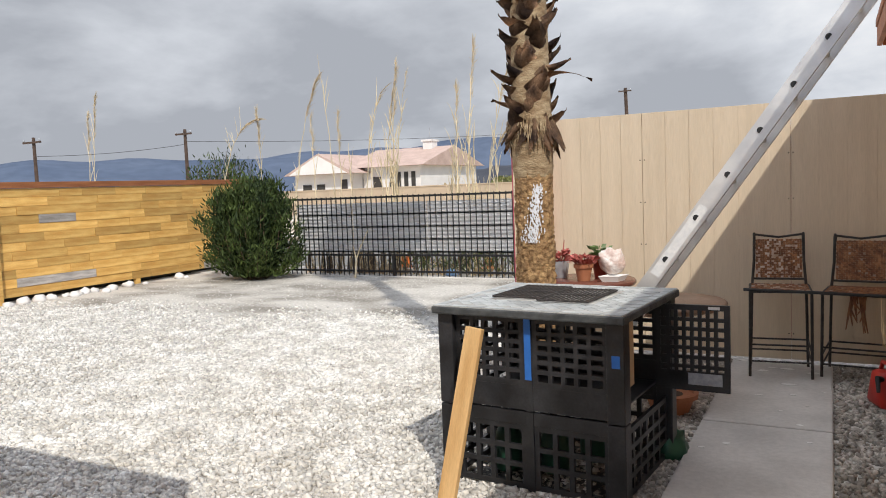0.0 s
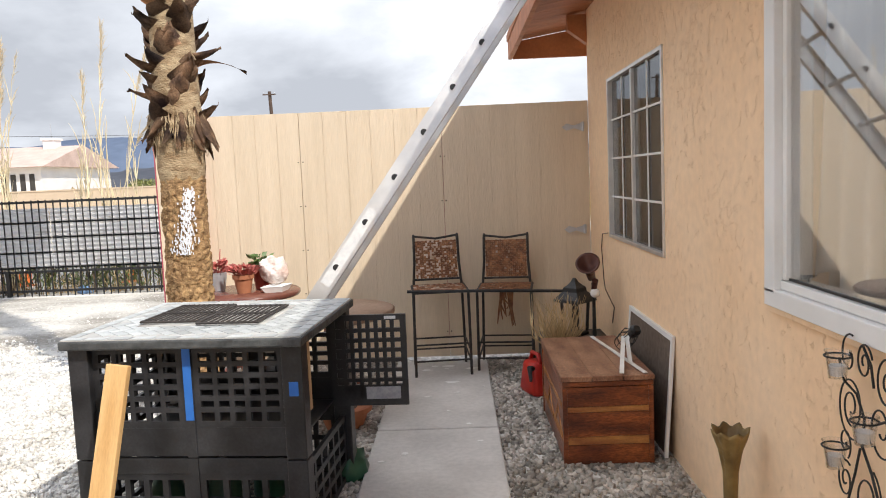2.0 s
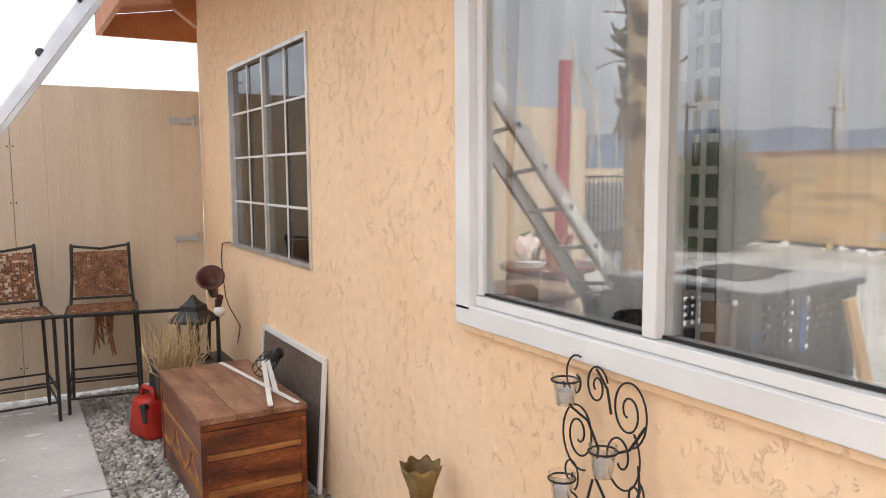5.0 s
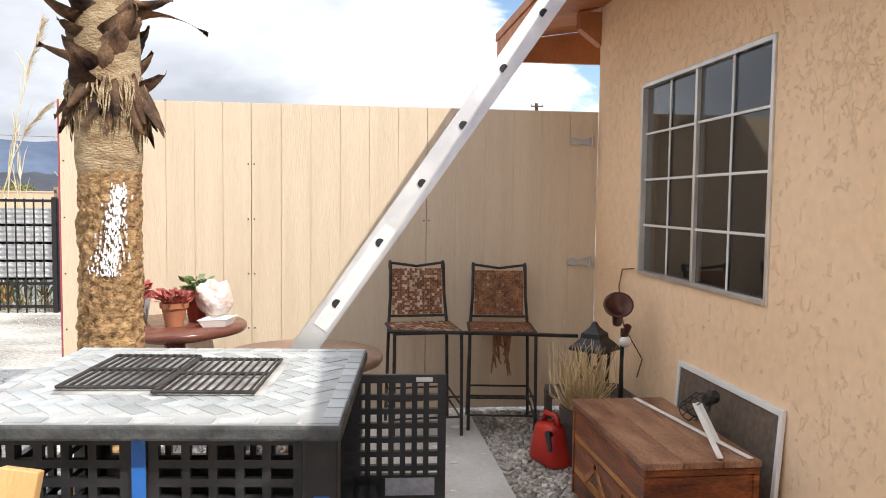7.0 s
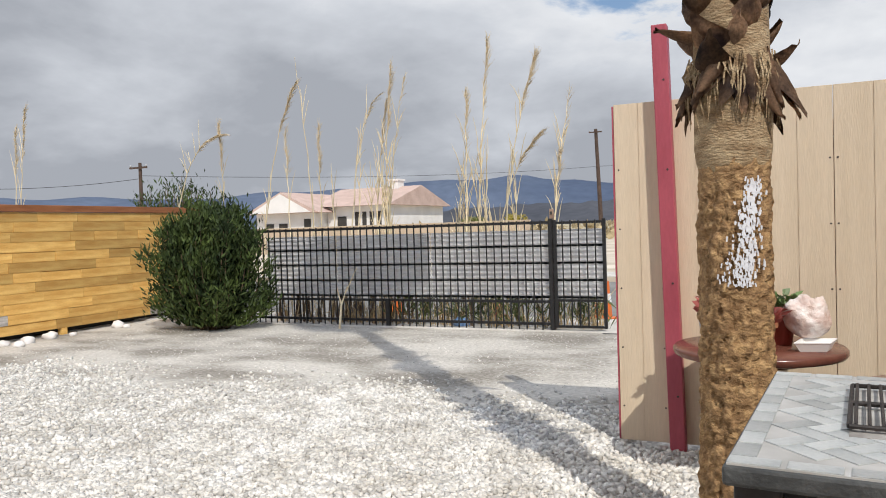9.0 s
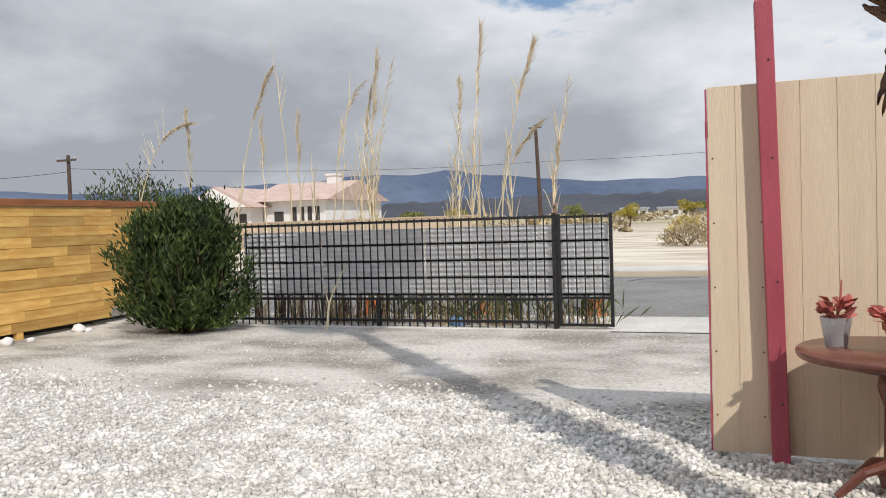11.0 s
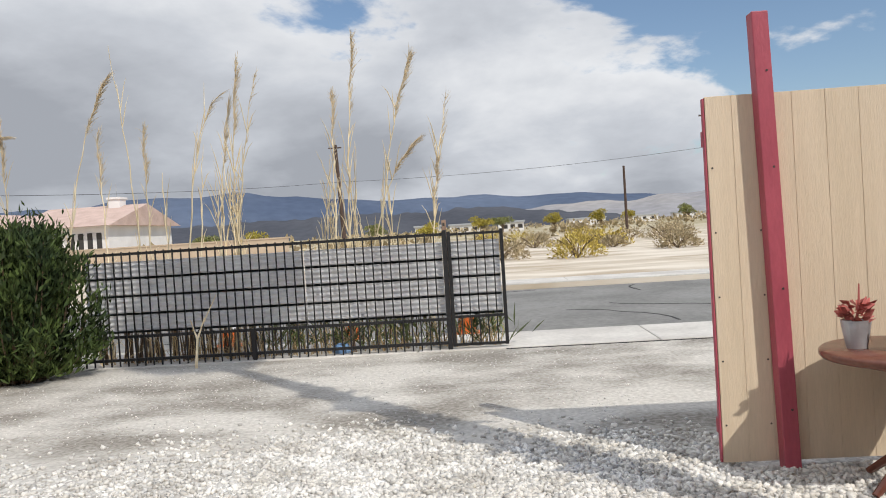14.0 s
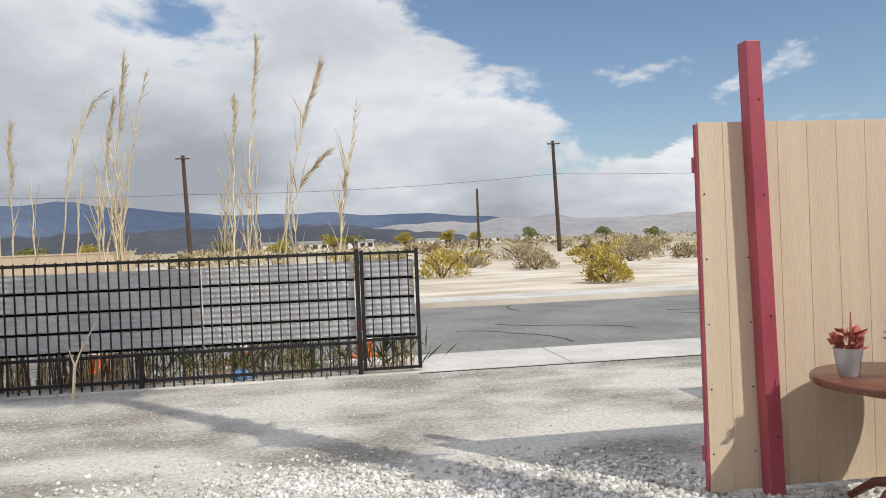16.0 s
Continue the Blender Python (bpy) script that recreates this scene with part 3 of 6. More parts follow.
ridge("backdrop_mountains", 2600, 0, 235, -105, 60, 3.1, M_hazymtn, "distant mountain range along the horizon, coloured blue-grey with haze", 0.8, 0.55)
# the paler tone of these hills stands for sunlight falling on them
ridge("backdrop_pale_hills", 1900, 0, 75, -22, 50, 8.4, M_mtnpale, "pale hills below the mountains, with sunlight in their colour")
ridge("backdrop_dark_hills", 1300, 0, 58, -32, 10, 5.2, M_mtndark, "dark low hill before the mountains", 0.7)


def dome(n, rx, ry, rz, at, low=0.05, shell=0.55):
    """Points in an uneven, roughly domed crown."""
    v = rng.normal(size=(n, 3))
    v /= np.linalg.norm(v, axis=1, keepdims=True)
    v[:, 2] = np.abs(v[:, 2])
    lump = np.array([0.8 + 0.35 * noise.noise(Vector(p * 2.3) + Vector(at)) for p in v])
    r = (shell + (1 - shell) * rng.random(n) ** 0.5) * lump
    p = v * r[:, None] * np.array([rx, ry, rz]) + np.array(at)
    p[:, 2] += low
    return p, v


def bush(at, rx, rz, material, label, category, count, ln, wd, name="desert_bush", group="bushes of the desert lot"):
    b = thing(name, (at[0], at[1], 0), label, category, group)
    bm = B()
    for k in range(9):
        a = rng.uniform(0, 6.28)
        e = Vector((rx * 0.7 * math.cos(a), rx * 0.7 * math.sin(a), rz * rng.uniform(0.4, 0.8)))
        tube(bm, [(0, 0, -0.03), e * 0.5 + Vector((0, 0, 0.1 * rz)), e], [0.03 * rx, 0.02 * rx, 0.008 * rx], 5)
    part("stem", bm, M_twig, b)
    p, v = dome(count, rx, rx, rz, (0, 0, 0))
    leaves("crown", p, v + rng.normal(0, 0.6, v.shape) + np.array([0, 0, 0.5]), ln, wd, material, b)
    return b


for x, y, rx, rz, mm, lab in ((3.2, 20.2, 0.95, 1.05, M_desertbush, "rounded yellow-green desert bush on sand"), (-1.2, 29, 1.5, 1.35, M_desertbush, "broad yellow-green desert bush on sand"),
                              (4.3, 33.5, 1.35, 1.0, M_drybush, "dry brown desert bush on sand"), (-4.5, 31, 1.5, 1.1, M_drybush, "dry brown desert bush on sand"),
                              (11, 42, 1.6, 1.2, M_desertbush, "rounded yellow-green desert bush on sand"), (14.5, 45, 2.2, 1.3, M_drybush, "dry brown desert bush on sand"),
                              (8, 52, 2.0, 1.5, M_drybush, "dry brown desert bush on sand"), (3, 58, 2.0, 1.3, M_desertbush, "rounded yellow-green desert bush on sand"),
                              (19, 60, 2.2, 1.6, M_desertbush, "rounded yellow-green desert bush on sand"), (-2, 47, 1.8, 1.2, M_drybush, "dry brown desert bush on sand")):
    bush((x, y), rx, rz, mm, lab, "bush", 1500, 0.16, 0.03)
rb = random.Random(14)
for k in range(34):
    y = 34 + 60 * rb.random()
    x = rb.uniform(-0.12, 0.75) * y
    green = rb.random() < 0.35
    r0 = rb.uniform(0.9, 1.9)
    bush((x, y), r0, r0 * rb.uniform(0.6, 0.85), M_desertbush if green else M_drybush, "rounded yellow-green desert bush on sand" if green else "dry brown desert bush on sand", "bush", 420, 0.26, 0.05)


def far_scrub():
    n = 240
    x, y = rng.uniform(-60, 130, n), 60 + 380 * rng.random(n) ** 1.4
    ps, vs = [], []
    for a, b in zip(x, y):
        r = rng.uniform(0.7, 1.9) * (1 + b / 400)
        p, v = dome(34, r * 1.4, r, r * 0.85, (a, b, 0))
        p[:, 2] += b * 0.0024
        ps.append(p); vs.append(v)
    ob = leaves("desert_scrub", np.concatenate(ps), np.concatenate(vs) + rng.normal(0, 0.5, (n * 34, 3)), 0.9, 0.3, M_drybush)
    tagged(ob, "scattered dry brown scrub on the far desert", "scrub", "", "stuff")


far_scrub()


def far_tree(at, h, material, label, name="tree"):
    h *= 0.72
    t = thing(name, at, label, "tree", "far trees")
    bm = B()
    tube(bm, [(0, 0, -0.2), (0.05 * h, 0, 0.25 * h), (0.02 * h, 0.03 * h, 0.5 * h)], [0.05 * h, 0.035 * h, 0.02 * h], 6)
    for k in range(6):
        a = k * 1.05
        tube(bm, [(0.04 * h, 0, 0.28 * h), (0.3 * h * math.cos(a), 0.3 * h * math.sin(a), 0.65 * h)], [0.022 * h, 0.006 * h], 5)
    part("trunk", bm, M_twig, t)
    ps, vs = [], []
    for k in range(9):
        a = rng.uniform(0, 6.28); r = rng.uniform(0.1, 0.45) * h
        p, v = dome(190, 0.28 * h, 0.28 * h, 0.26 * h, (r * math.cos(a), r * math.sin(a), rng.uniform(0.35, 0.72) * h))
        ps.append(p); vs.append(v)
    leaves("crown", np.concatenate(ps), np.concatenate(vs) + rng.normal(0, 0.6, (1710, 3)), 0.075 * h, 0.02 * h, material, t)


for x, y, h, mm in ((-12, 85, 4.0, M_yellowtree), (-20, 95, 4.2, M_greentree), (-6, 130, 5.5, M_yellowtree), (10, 170, 6.0, M_yellowtree), (22, 180, 6.5, M_yellowtree), (-30, 75, 4.0, M_yellowtree),
                    (48, 200, 7, M_greentree), (75, 215, 7, M_greentree), (62, 150, 5, M_greentree), (40, 240, 7, M_yellowtree), (-2, 160, 6.5, M_greentree), (-67, 83, 7.2, M_yellowtree), (-38.5, 84, 4.4, M_greentree),
                    (-62, 52, 4.6, M_greentree)):
    far_tree((x, y, y * 0.0022), h, mm, "far palo verde tree with sparse yellow crown" if mm == M_yellowtree else "far green desert tree behind the lot")


def far_building(at, w, d, h, name="far_building"):
    t = thing(name, at, "small pale low building far across the desert", "building", "far buildings")
    bm = B(); span(bm, (-w / 2, -d / 2, -0.5), (w / 2, d / 2, h)); part("wall", bm, M_hwall, t)
    bm = B(); span(bm, (-w / 2 - 0.4, -d / 2 - 0.4, h), (w / 2 + 0.4, d / 2 + 0.4, h + 0.5)); part("roof", bm, M_galv, t, "grey low roof")
    for k in range(3):
        bm = B(); span(bm, (-w / 2 + (k + 0.6) * w / 3.4, -d / 2 - 0.05, 0.9), (-w / 2 + (k + 0.6) * w / 3.4 + 1.4, -d / 2 + 0.05, 2.1)); part("window", bm, M_dark, t)


for x, y, w in ((-22, 210, 12), (-12, 225, 16), (2, 230, 14), (34, 300, 26), (60, 320, 22), (84, 330, 30)):
    far_building((x, y, y * 0.0022), w * 0.55, 8, 2.7)


def utility_pole(at, h, r, arm, lean=0.0, label="dark wooden utility pole with a crossarm and wires"):
    t = thing("utility_pole", at, label, "pole", "utility poles")
    bm = B(); tube(bm, [(0, 0, -0.5), (lean, 0, h)], [r, r * 0.7], 10); part("shaft", bm, M_pole, t)
    if arm:
        bm = B(); box(bm, (lean, -r, h - 0.35), (arm, 0.1, 0.13)); part("crossarm", bm, M_pole, t)
        for k in (-0.45, 0.45):
            bm = B(); lathe(bm, [(0.03, 0), (0.06, 0.05), (0.06, 0.12), (0.02, 0.18)], 8, (lean + k * arm, -r, h - 0.29)); part("insulator", bm, M_galv, t)


utility_pole((-20.5, 76.4, 0), 11.6, 0.25, 1.4, -0.4)
utility_pole((9.6, 76.4, 0), 7.3, 0.17, 0)
utility_pole((18.6, 76.4, 0), 12.3, 0.25, 1.4, -0.34)
utility_pole((-43.8, 35, 0), 6.7, 0.16, 1.6)
utility_pole((-50.2, 27.3, 0), 6.2, 0.15, 1.9)


def wire(a, b, sag, name="power_line"):
    bm = B()
    a, b = Vector(a), Vector(b)
    tube(bm, [a.lerp(b, u / 24) - Vector((0, 0, sag * 4 * (u / 24) * (1 - u / 24))) for u in range(25)], 0.022, 4)
    tagged(part(name, bm, M_iron, None), "thin dark power line between poles", "cable", "power lines")


wire((-20.8, 76.4, 7.6), (18.4, 76.4, 8.7), 0.5)
wire((18.4, 76.4, 8.7), (80, 76.4, 9.4), 0.7)
wire((-43.8, 35, 5.8), (-20.8, 76.4, 7.6), 0.5)
wire((-50.2, 27.3, 4.9), (-43.8, 35, 5.6), 0.2)


def far_house():
    t = thing("house", (-51.4, 83.4, -1.05), "white stucco house with pink clay tile roofs", "house")
    t.scale = (1.43, 1.7, 1.7)
    bm = B(); span(bm, (-3.5, -3, -0.1), (2.6, 7, 3.45)); part("wall", bm, M_hwall, t)
    bm = B(); span(bm, (-9.9, -4.6, -0.1), (-3.6, 6, 3.1)); part("wing_wall", bm, M_hwall, t)

    def gable(name, x0, x1, y0, y1, z0, z1, axis):
        bm = B()
        if axis == "x":
            ym = (y0 + y1) / 2
            v = [(x0, y0, z0), (x1, y0, z0), (x1, ym, z1), (x0, ym, z1), (x0, y1, z0), (x1, y1, z0)]
        else:
            xm = (x0 + x1) / 2
            v = [(x0, y0, z0), (x0, y1, z0), (xm, y1, z1), (xm, y0, z1), (x1, y0, z0), (x1, y1, z0)]
        lowv = [bm.verts.new(p) for p in v]
        bm.faces.new((lowv[0], lowv[1], lowv[2], lowv[3])); bm.faces.new((lowv[3], lowv[2], lowv[5], lowv[4]))
        bm.faces.new((lowv[0], lowv[3], lowv[4])); bm.faces.new((lowv[1], lowv[5], lowv[2]))
        bm.faces.new((lowv[0], lowv[4], lowv[5], lowv[1]))
        part(name, bm, M_hroof, t, "pink clay tile roof")
    gable("roof", -5.6, 3.2, -3.7, 7.7, 3.35, 4.95, "x")
    gable("wing_roof", -10.6, -2.6, -5.3, 6.5, 2.95, 4.55, "y")
    # gable wall of the wing
    bm = B()
    vs = [bm.verts.new(p) for p in ((-9.9, -5.32, 2.98), (-3.4, -5.32, 2.98), (-6.6, -5.32, 4.4))]
    r = bmesh.ops.extrude_face_region(bm, geom=[bm.faces.new(vs)])
    bmesh.ops.translate(bm, vec=(0, -0.06, 0), verts=[v for v in r["geom"] if isinstance(v, bmesh.types.BMVert)])
    part("gable_wall", bm, M_hwall, t)
    bm = B(); span(bm, (0.2, 1.2, 4.0), (1.2, 2.2, 5.5), 0.03); span(bm, (0.1, 1.1, 5.35), (1.3, 2.3, 5.5)); part("chimney", bm, M_hwall, t)
    bm = B(); tube(bm, [(0.7, 1.7, 5.3), (0.7, 1.7, 6.5)], 0.03, 6); part("antenna", bm, M_galv, t)
    for x, y, w, z0, z1 in ((-9.0, -4.6, 1.0, 1.5, 2.2), (-7.4, -4.6, 0.9, 1.5, 2.2), (-4.7, -4.6, 0.7, 1.7, 2.5), (-0.6, -3, 0.4, 1.5, 2.9), (0.15, -3, 0.4, 1.5, 2.9), (0.9, -3, 0.4, 1.5, 2.9), (1.65, -3, 0.4, 1.5, 2.9), (-2.4, -3, 0.9, 0.2, 2.6)):
        bm = B(); span(bm, (x, y - 0.05, z0), (x + w, y + 0.05, z1)); w_ = part("window", bm, M_dark, t)
        bm = B(); span(bm, (x - 0.08, y - 0.12, z0 - 0.1), (x + w + 0.08, y, z0)); part("sill", bm, M_hwall, w_)
    w = thing("block_wall", (-24, 38, 0), "long tan block wall before the white house", "wall", "", "structure")
    bm = B()
    for k in range(14):
        span(bm, (-26 + k * 2.4, -0.1, -0.2), (-26 + k * 2.4 + 2.39, 0.1, 1.72), 0.01)
    part("panel", bm, M_blockwall, w)
    bm = B(); span(bm, (-26.05, -0.14, 1.72), (7.65, 0.14, 1.80)); part("coping", bm, M_blockwall, w)


far_house()

# ---- the house beside the path ----


def wall_with_holes(name, x0, x1, y0, y1, z0, z1, holes, material, label):
    """A wall along y, cut into blocks round its rectangular openings (ya, yb, za, zb)."""
    bm = B()
    ycut = sorted({y0, y1, *[h[0] for h in holes], *[h[1] for h in holes]})
    zcut = sorted({z0, z1, *[h[2] for h in holes], *[h[3] for h in holes]})
    for ya, yb in zip(ycut, ycut[1:]):
        for za, zb in zip(zcut, zcut[1:]):
            if not any(h[0] <= ya and yb <= h[1] and h[2] <= za and zb <= h[3] for h in holes):
                span(bm, (x0, ya, za), (x1, yb, zb))
    bmesh.ops.remove_doubles(bm, verts=bm.verts[:], dist=0.0005)
    seen = {}
    for f in bm.faces[:]:
        seen.setdefault(tuple(round(c, 3) for c in f.calc_center_median()), []).append(f)
    bmesh.ops.delete(bm, geom=[f for fs in seen.values() if len(fs) > 1 for f in fs], context="FACES_ONLY")
    return structure(name, bm, material, label, "wall")


W1 = (-2.33, -0.845, 1.095, 2.258)
W2 = (-6.30, -3.805, 1.13, 2.55)
wall_with_holes("wall_house", 0.0, 0.18, -9.5, 0.0, -0.05, 3.0, (W1, W2), M_stucco, "peach stucco house wall with rough trowel marks")


def house_rest():
    bm = B(); span(bm, (0.18, -0.18, -0.05), (6.0, 0.0, 3.0)); structure("wall_house_end", bm, M_stucco, "peach stucco end wall of the house", "wall")
    # room behind the panes
    bm = B(); span(bm, (3.2, -9.5, 0), (3.3, -0.18, 2.75)); structure("wall_room_back", bm, M_room, "plain grey room wall behind the windows", "wall")
    bm = B(); span(bm, (0.18, -2.85, 0), (3.2, -2.75, 2.7)); structure("wall_room_between", bm, M_room, "plain room partition between the windows", "wall")
    bm = B(); span(bm, (0.18, -9.6, 0), (3.3, -9.5, 2.75)); structure("wall_room_side", bm, M_room, "plain room side wall", "wall")
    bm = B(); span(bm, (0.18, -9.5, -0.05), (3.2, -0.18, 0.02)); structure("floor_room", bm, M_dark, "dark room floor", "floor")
    bm = B(); span(bm, (0.19, -9.5, 2.7), (3.2, -0.19, 2.78)); structure("ceiling_room", bm, M_room, "plain room ceiling", "ceiling")
    # roof with boarded overhang
    roof = thing("roof", (0, 0, 0), "low roof with orange-brown painted boarded eaves", "roof", "", "structure")
    slope = 0.16
    rise = math.atan(slope)
    rot = Matrix.Rotation(-rise, 3, "Y")
    k = -9.9
    while k < 0.8:
        bm = B(); w = 0.29
        box(bm, (2.4, k + w / 2, 2.865 + slope * 2.9), (5.92, w - 0.006, 0.025), rot)
        part("soffit_board", bm, M_eave, roof)
        k += w
    bm = B(); box(bm, (2.4, -4.55, 2.90 + slope * 2.9), (5.95, 10.75, 0.04), rot); part("roofing", bm, M_tableold, roof, "brown roll roofing")
    bm = B(); span(bm, (-0.60, -9.95, 2.68), (-0.56, 0.84, 2.84), 0.004); part("fascia", bm, M_eave, roof, "orange-brown fascia board")
    bm = B(); span(bm, (-0.61, -9.95, 2.845), (-0.562, 0.86, 2.91), 0.004); part("drip_board", bm, M_eave, roof)
    # gable board that closes the end of the overhang up to the sloping boards
    bm = B()
    ends = [[bm.verts.new((x, y, z)) for x, z in ((-0.555, 2.68), (5.2, 2.68), (5.2, 2.925 + slope * 5.2), (-0.555, 2.925 - slope * 0.555))] for y in (0.80, 0.84)]
    bm.faces.new(ends[0]); bm.faces.new(ends[1])
    for e in range(4):
        bm.faces.new((ends[0][e], ends[0][(e + 1) % 4], ends[1][(e + 1) % 4], ends[1][e]))
    part("end_fascia", bm, M_eave, roof, "dark orange-brown end board")
    for y in (-0.02, -4.0, -8.0):
        bm = B(); vs = span(bm, (-0.57, y, 2.66), (0.0, y + 0.09, 2.90))
        for v in vs:
            if v.co.x < -0.3 and v.co.z < 2.7:
                v.co.z += 0.12
        if y > -1:
            for v in vs:
                v.co.x = max(v.co.x, -0.16) if v.co.x < -0.1 else v.co.x
        part("rafter", bm, M_eave, roof)


house_rest()


def small_window():
    y0, y1, z0, z1 = W1
    w = thing("window_1", (0, (y0 + y1) / 2, z0), "aluminium sliding window with white muntin grid", "window", "", "structure")
    o = Vector((0, (y0 + y1) / 2, z0))

    def bar(name, a, b, m, parent=w, bev=0.003):
        bm = B(); span(bm, Vector(a) - o, Vector(b) - o, bev)
        return part(name, bm, m, parent)
    f = 0.024
    bar("frame_side", (-0.012, y0, z0), (0.07, y0 + f, z1), M_alu)
    bar("frame_side", (-0.012, y1 - f, z0), (0.07, y1, z1), M_alu)
    bar("frame_top", (-0.010, y0 + f, z1 - f), (0.07, y1 - f, z1), M_alu)
    bar("frame_bottom", (-0.014, y0 + f, z0), (0.07, y1 - f, z0 + f), M_alu)
    ym = (y0 + y1) / 2
    bar("meeting_stile", (-0.008, ym - 0.012, z0 + f), (0.05, ym + 0.012, z1 - f), M_alu)
    for a, b, x in ((y0 + f, ym - 0.012, 0.006), (ym + 0.012, y1 - f, 0.016)):
        s = bar("sash", (x + 0.008, a, z0 + f), (x + 0.012, b, z1 - f), M_glassdark)
        s.visible_shadow = False
        mid = (a + b) / 2
        bar("muntin", (x - 0.004, mid - 0.007, z0 + f), (x + 0.004, mid + 0.007, z1 - f), M_white, s)
        for k in (1, 2, 3):
            z = z0 + f + (z1 - z0 - 2 * f) * k / 4
            bar("muntin", (x - 0.0045, a, z - 0.007), (x + 0.0035, b, z + 0.007), M_white, s)
    # added dark sheet in place of the room's shade behind the panes
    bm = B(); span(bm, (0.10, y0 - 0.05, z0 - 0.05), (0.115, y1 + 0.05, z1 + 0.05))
    tagged(part("dark_room_sheet", bm, M_dark), "dark sheet standing in for the unlit room behind the small window", "blind")


small_window()


def big_window():
    y0, y1, z0, z1 = W2
    w = thing("window_2", (0, (y0 + y1) / 2, z0), "large white vinyl sliding window with wide trim", "window", "", "structure")
    o = Vector((0, (y0 + y1) / 2, z0))

    def bar(name, a, b, m, parent=w, bev=0.004):
        bm = B(); span(bm, Vector(a) - o, Vector(b) - o, bev)
        return part(name, bm, m, parent)
    t = 0.040
    bar("trim_side", (-0.035, y1 - t, z0), (0.10, y1 + 0.045, z1 + 0.05), M_white)
    bar("trim_side", (-0.035, y0 - 0.045, z0), (0.10, y0 + t, z1 + 0.05), M_white)
    bar("trim_top", (-0.03, y0 + t, z1 - t), (0.10, y1 - t, z1 + 0.05), M_white)
    bar("trim_bottom", (-0.035, y0 - 0.045, z0 - 0.05), (0.10, y1 + 0.045, z0 + 0.015), M_white)
    bar("sill_strip", (-0.02, y0 - 0.05, z0 - 0.075), (0.0, y1 + 0.05, z0 - 0.052), M_stucco)
    # inner steps of the frame
    bar("frame_step", (-0.005, y1 - t - 0.03, z0 + 0.05), (0.09, y1 - t, z1 - t), M_white)
    bar("frame_step", (-0.012, y0 + t, z0 + 0.016), (0.09, y1 - t, z0 + 0.048), M_white)
    ym = -4.60
    bar("meeting_stile", (-0.008, ym - 0.022, z0 + 0.05), (0.08, ym + 0.022, z1 - t), M_white)
    for a, b, x in ((ym + 0.022, y1 - t - 0.03, 0.012), (y0 + t, ym - 0.022, 0.022)):
        p = bar("pane", (x, a, z0 + 0.05), (x + 0.005, b, z1 - t), M_glass, w, 0.0)
        p.visible_shadow = False
        bar("gasket", (x - 0.006, a, z0 + 0.05), (x - 0.001, b, z0 + 0.058), M_iron, w, 0.0)
    # window sticker
    bm = B(); span(bm, (-0.006, -5.41, 1.20), (-0.004, -5.28, 1.46))
    s = tagged(part("sticker", bm, M_label), "white paper sticker with a blue field on the window pane", "sticker")
    s.matrix_world = pose(0.022, 0, 0)
    bm = B(); span(bm, (-0.0085, -5.405, 1.33), (-0.0065, -5.285, 1.43)); part("blue_field", bm, M_tapeblue, s, "dark blue printed field")
    for k in range(3):
        bm = B(); span(bm, (-0.0085, -5.40, 1.24 + k * 0.02), (-0.0065, -5.31, 1.248 + k * 0.02)); part("printed_line", bm, M_tapeblue, s)
    # curtains: folds widen downwards, the hem sweeps to one side
    for name, ya, yb, sweep, hem, lab, mm in (("curtain", -4.47, -3.90, 0.10, 1.16, "white sheer curtain hanging behind the glass", M_curtain), ("curtain", -6.25, -4.66, 0.0, 0.5, "white sheer curtain drawn behind the glass", M_curtain),
                                              ("curtain", -4.645, -4.55, 0.0, 0.5, "white curtain with a grey chain pattern", M_patterned)):
        bm = B()
        n, m = 90, 12
        wide = abs(yb - ya)
        rows = []
        for j in range(m + 1):
            v = j / m
            row = []
            for i in range(n + 1):
                u = i / n
                y = ya + (yb - ya) * u + sweep * (v ** 2.2) * (1 - 2 * u) * -0.9
                x = 0.142 + (0.008 + 0.018 * v) * math.sin(u * 40 * wide + 1.3 * math.sin(v * 2.2 + u * 7)) + 0.008 * math.sin(u * 97 * wide + v * 3)
                row.append(bm.verts.new((x, y, 2.62 + (hem + 0.05 * math.sin(u * 9) - 2.62) * v)))
            rows.append(row)
        for p, q in zip(rows, rows[1:]):
            for i in range(n):
                bm.faces.new((p[i], p[i + 1], q[i + 1], q[i]))
        bmesh.ops.solidify(bm, geom=bm.faces[:], thickness=0.003)
        tagged(part(name, bm, mm, None, "", True), lab, "curtain", "curtains")
    # crumpled cloth on the inner sill
    bm = B()
    grid = [[bm.verts.new((0.20 + 0.22 * i / 24, -4.55 + 0.72 * j / 40, 1.02 + 0.16 * abs(noise.noise(Vector((i * 0.16, j * 0.17, 2.0)))) + 0.10 * math.sin(math.pi * j / 40))) for j in range(41)] for i in range(25)]
    for p, q in zip(grid, grid[1:]):
        for j in range(40):
            bm.faces.new((p[j], p[j + 1], q[j + 1], q[j]))
    bmesh.ops.solidify(bm, geom=bm.faces[:], thickness=0.004)
    tagged(part("crumpled_cloth", bm, M_cloth, None, "", True), "crumpled grey cloth heaped behind the window sill", "cloth")
    bm = B(); span(bm, (0.185, -4.60, 0.02), (0.45, -3.80, 1.01), 0.01); tagged(part("window_cabinet", bm, M_room), "plain pale cabinet under the window inside", "cabinet")
    bm = B(); tube(bm, [(0.20, -6.3, 2.64), (0.20, -3.7, 2.64)], 0.012, 8)
    tagged(part("curtain_rod", bm, M_iron), "thin dark curtain rod inside the room", "curtain rod")


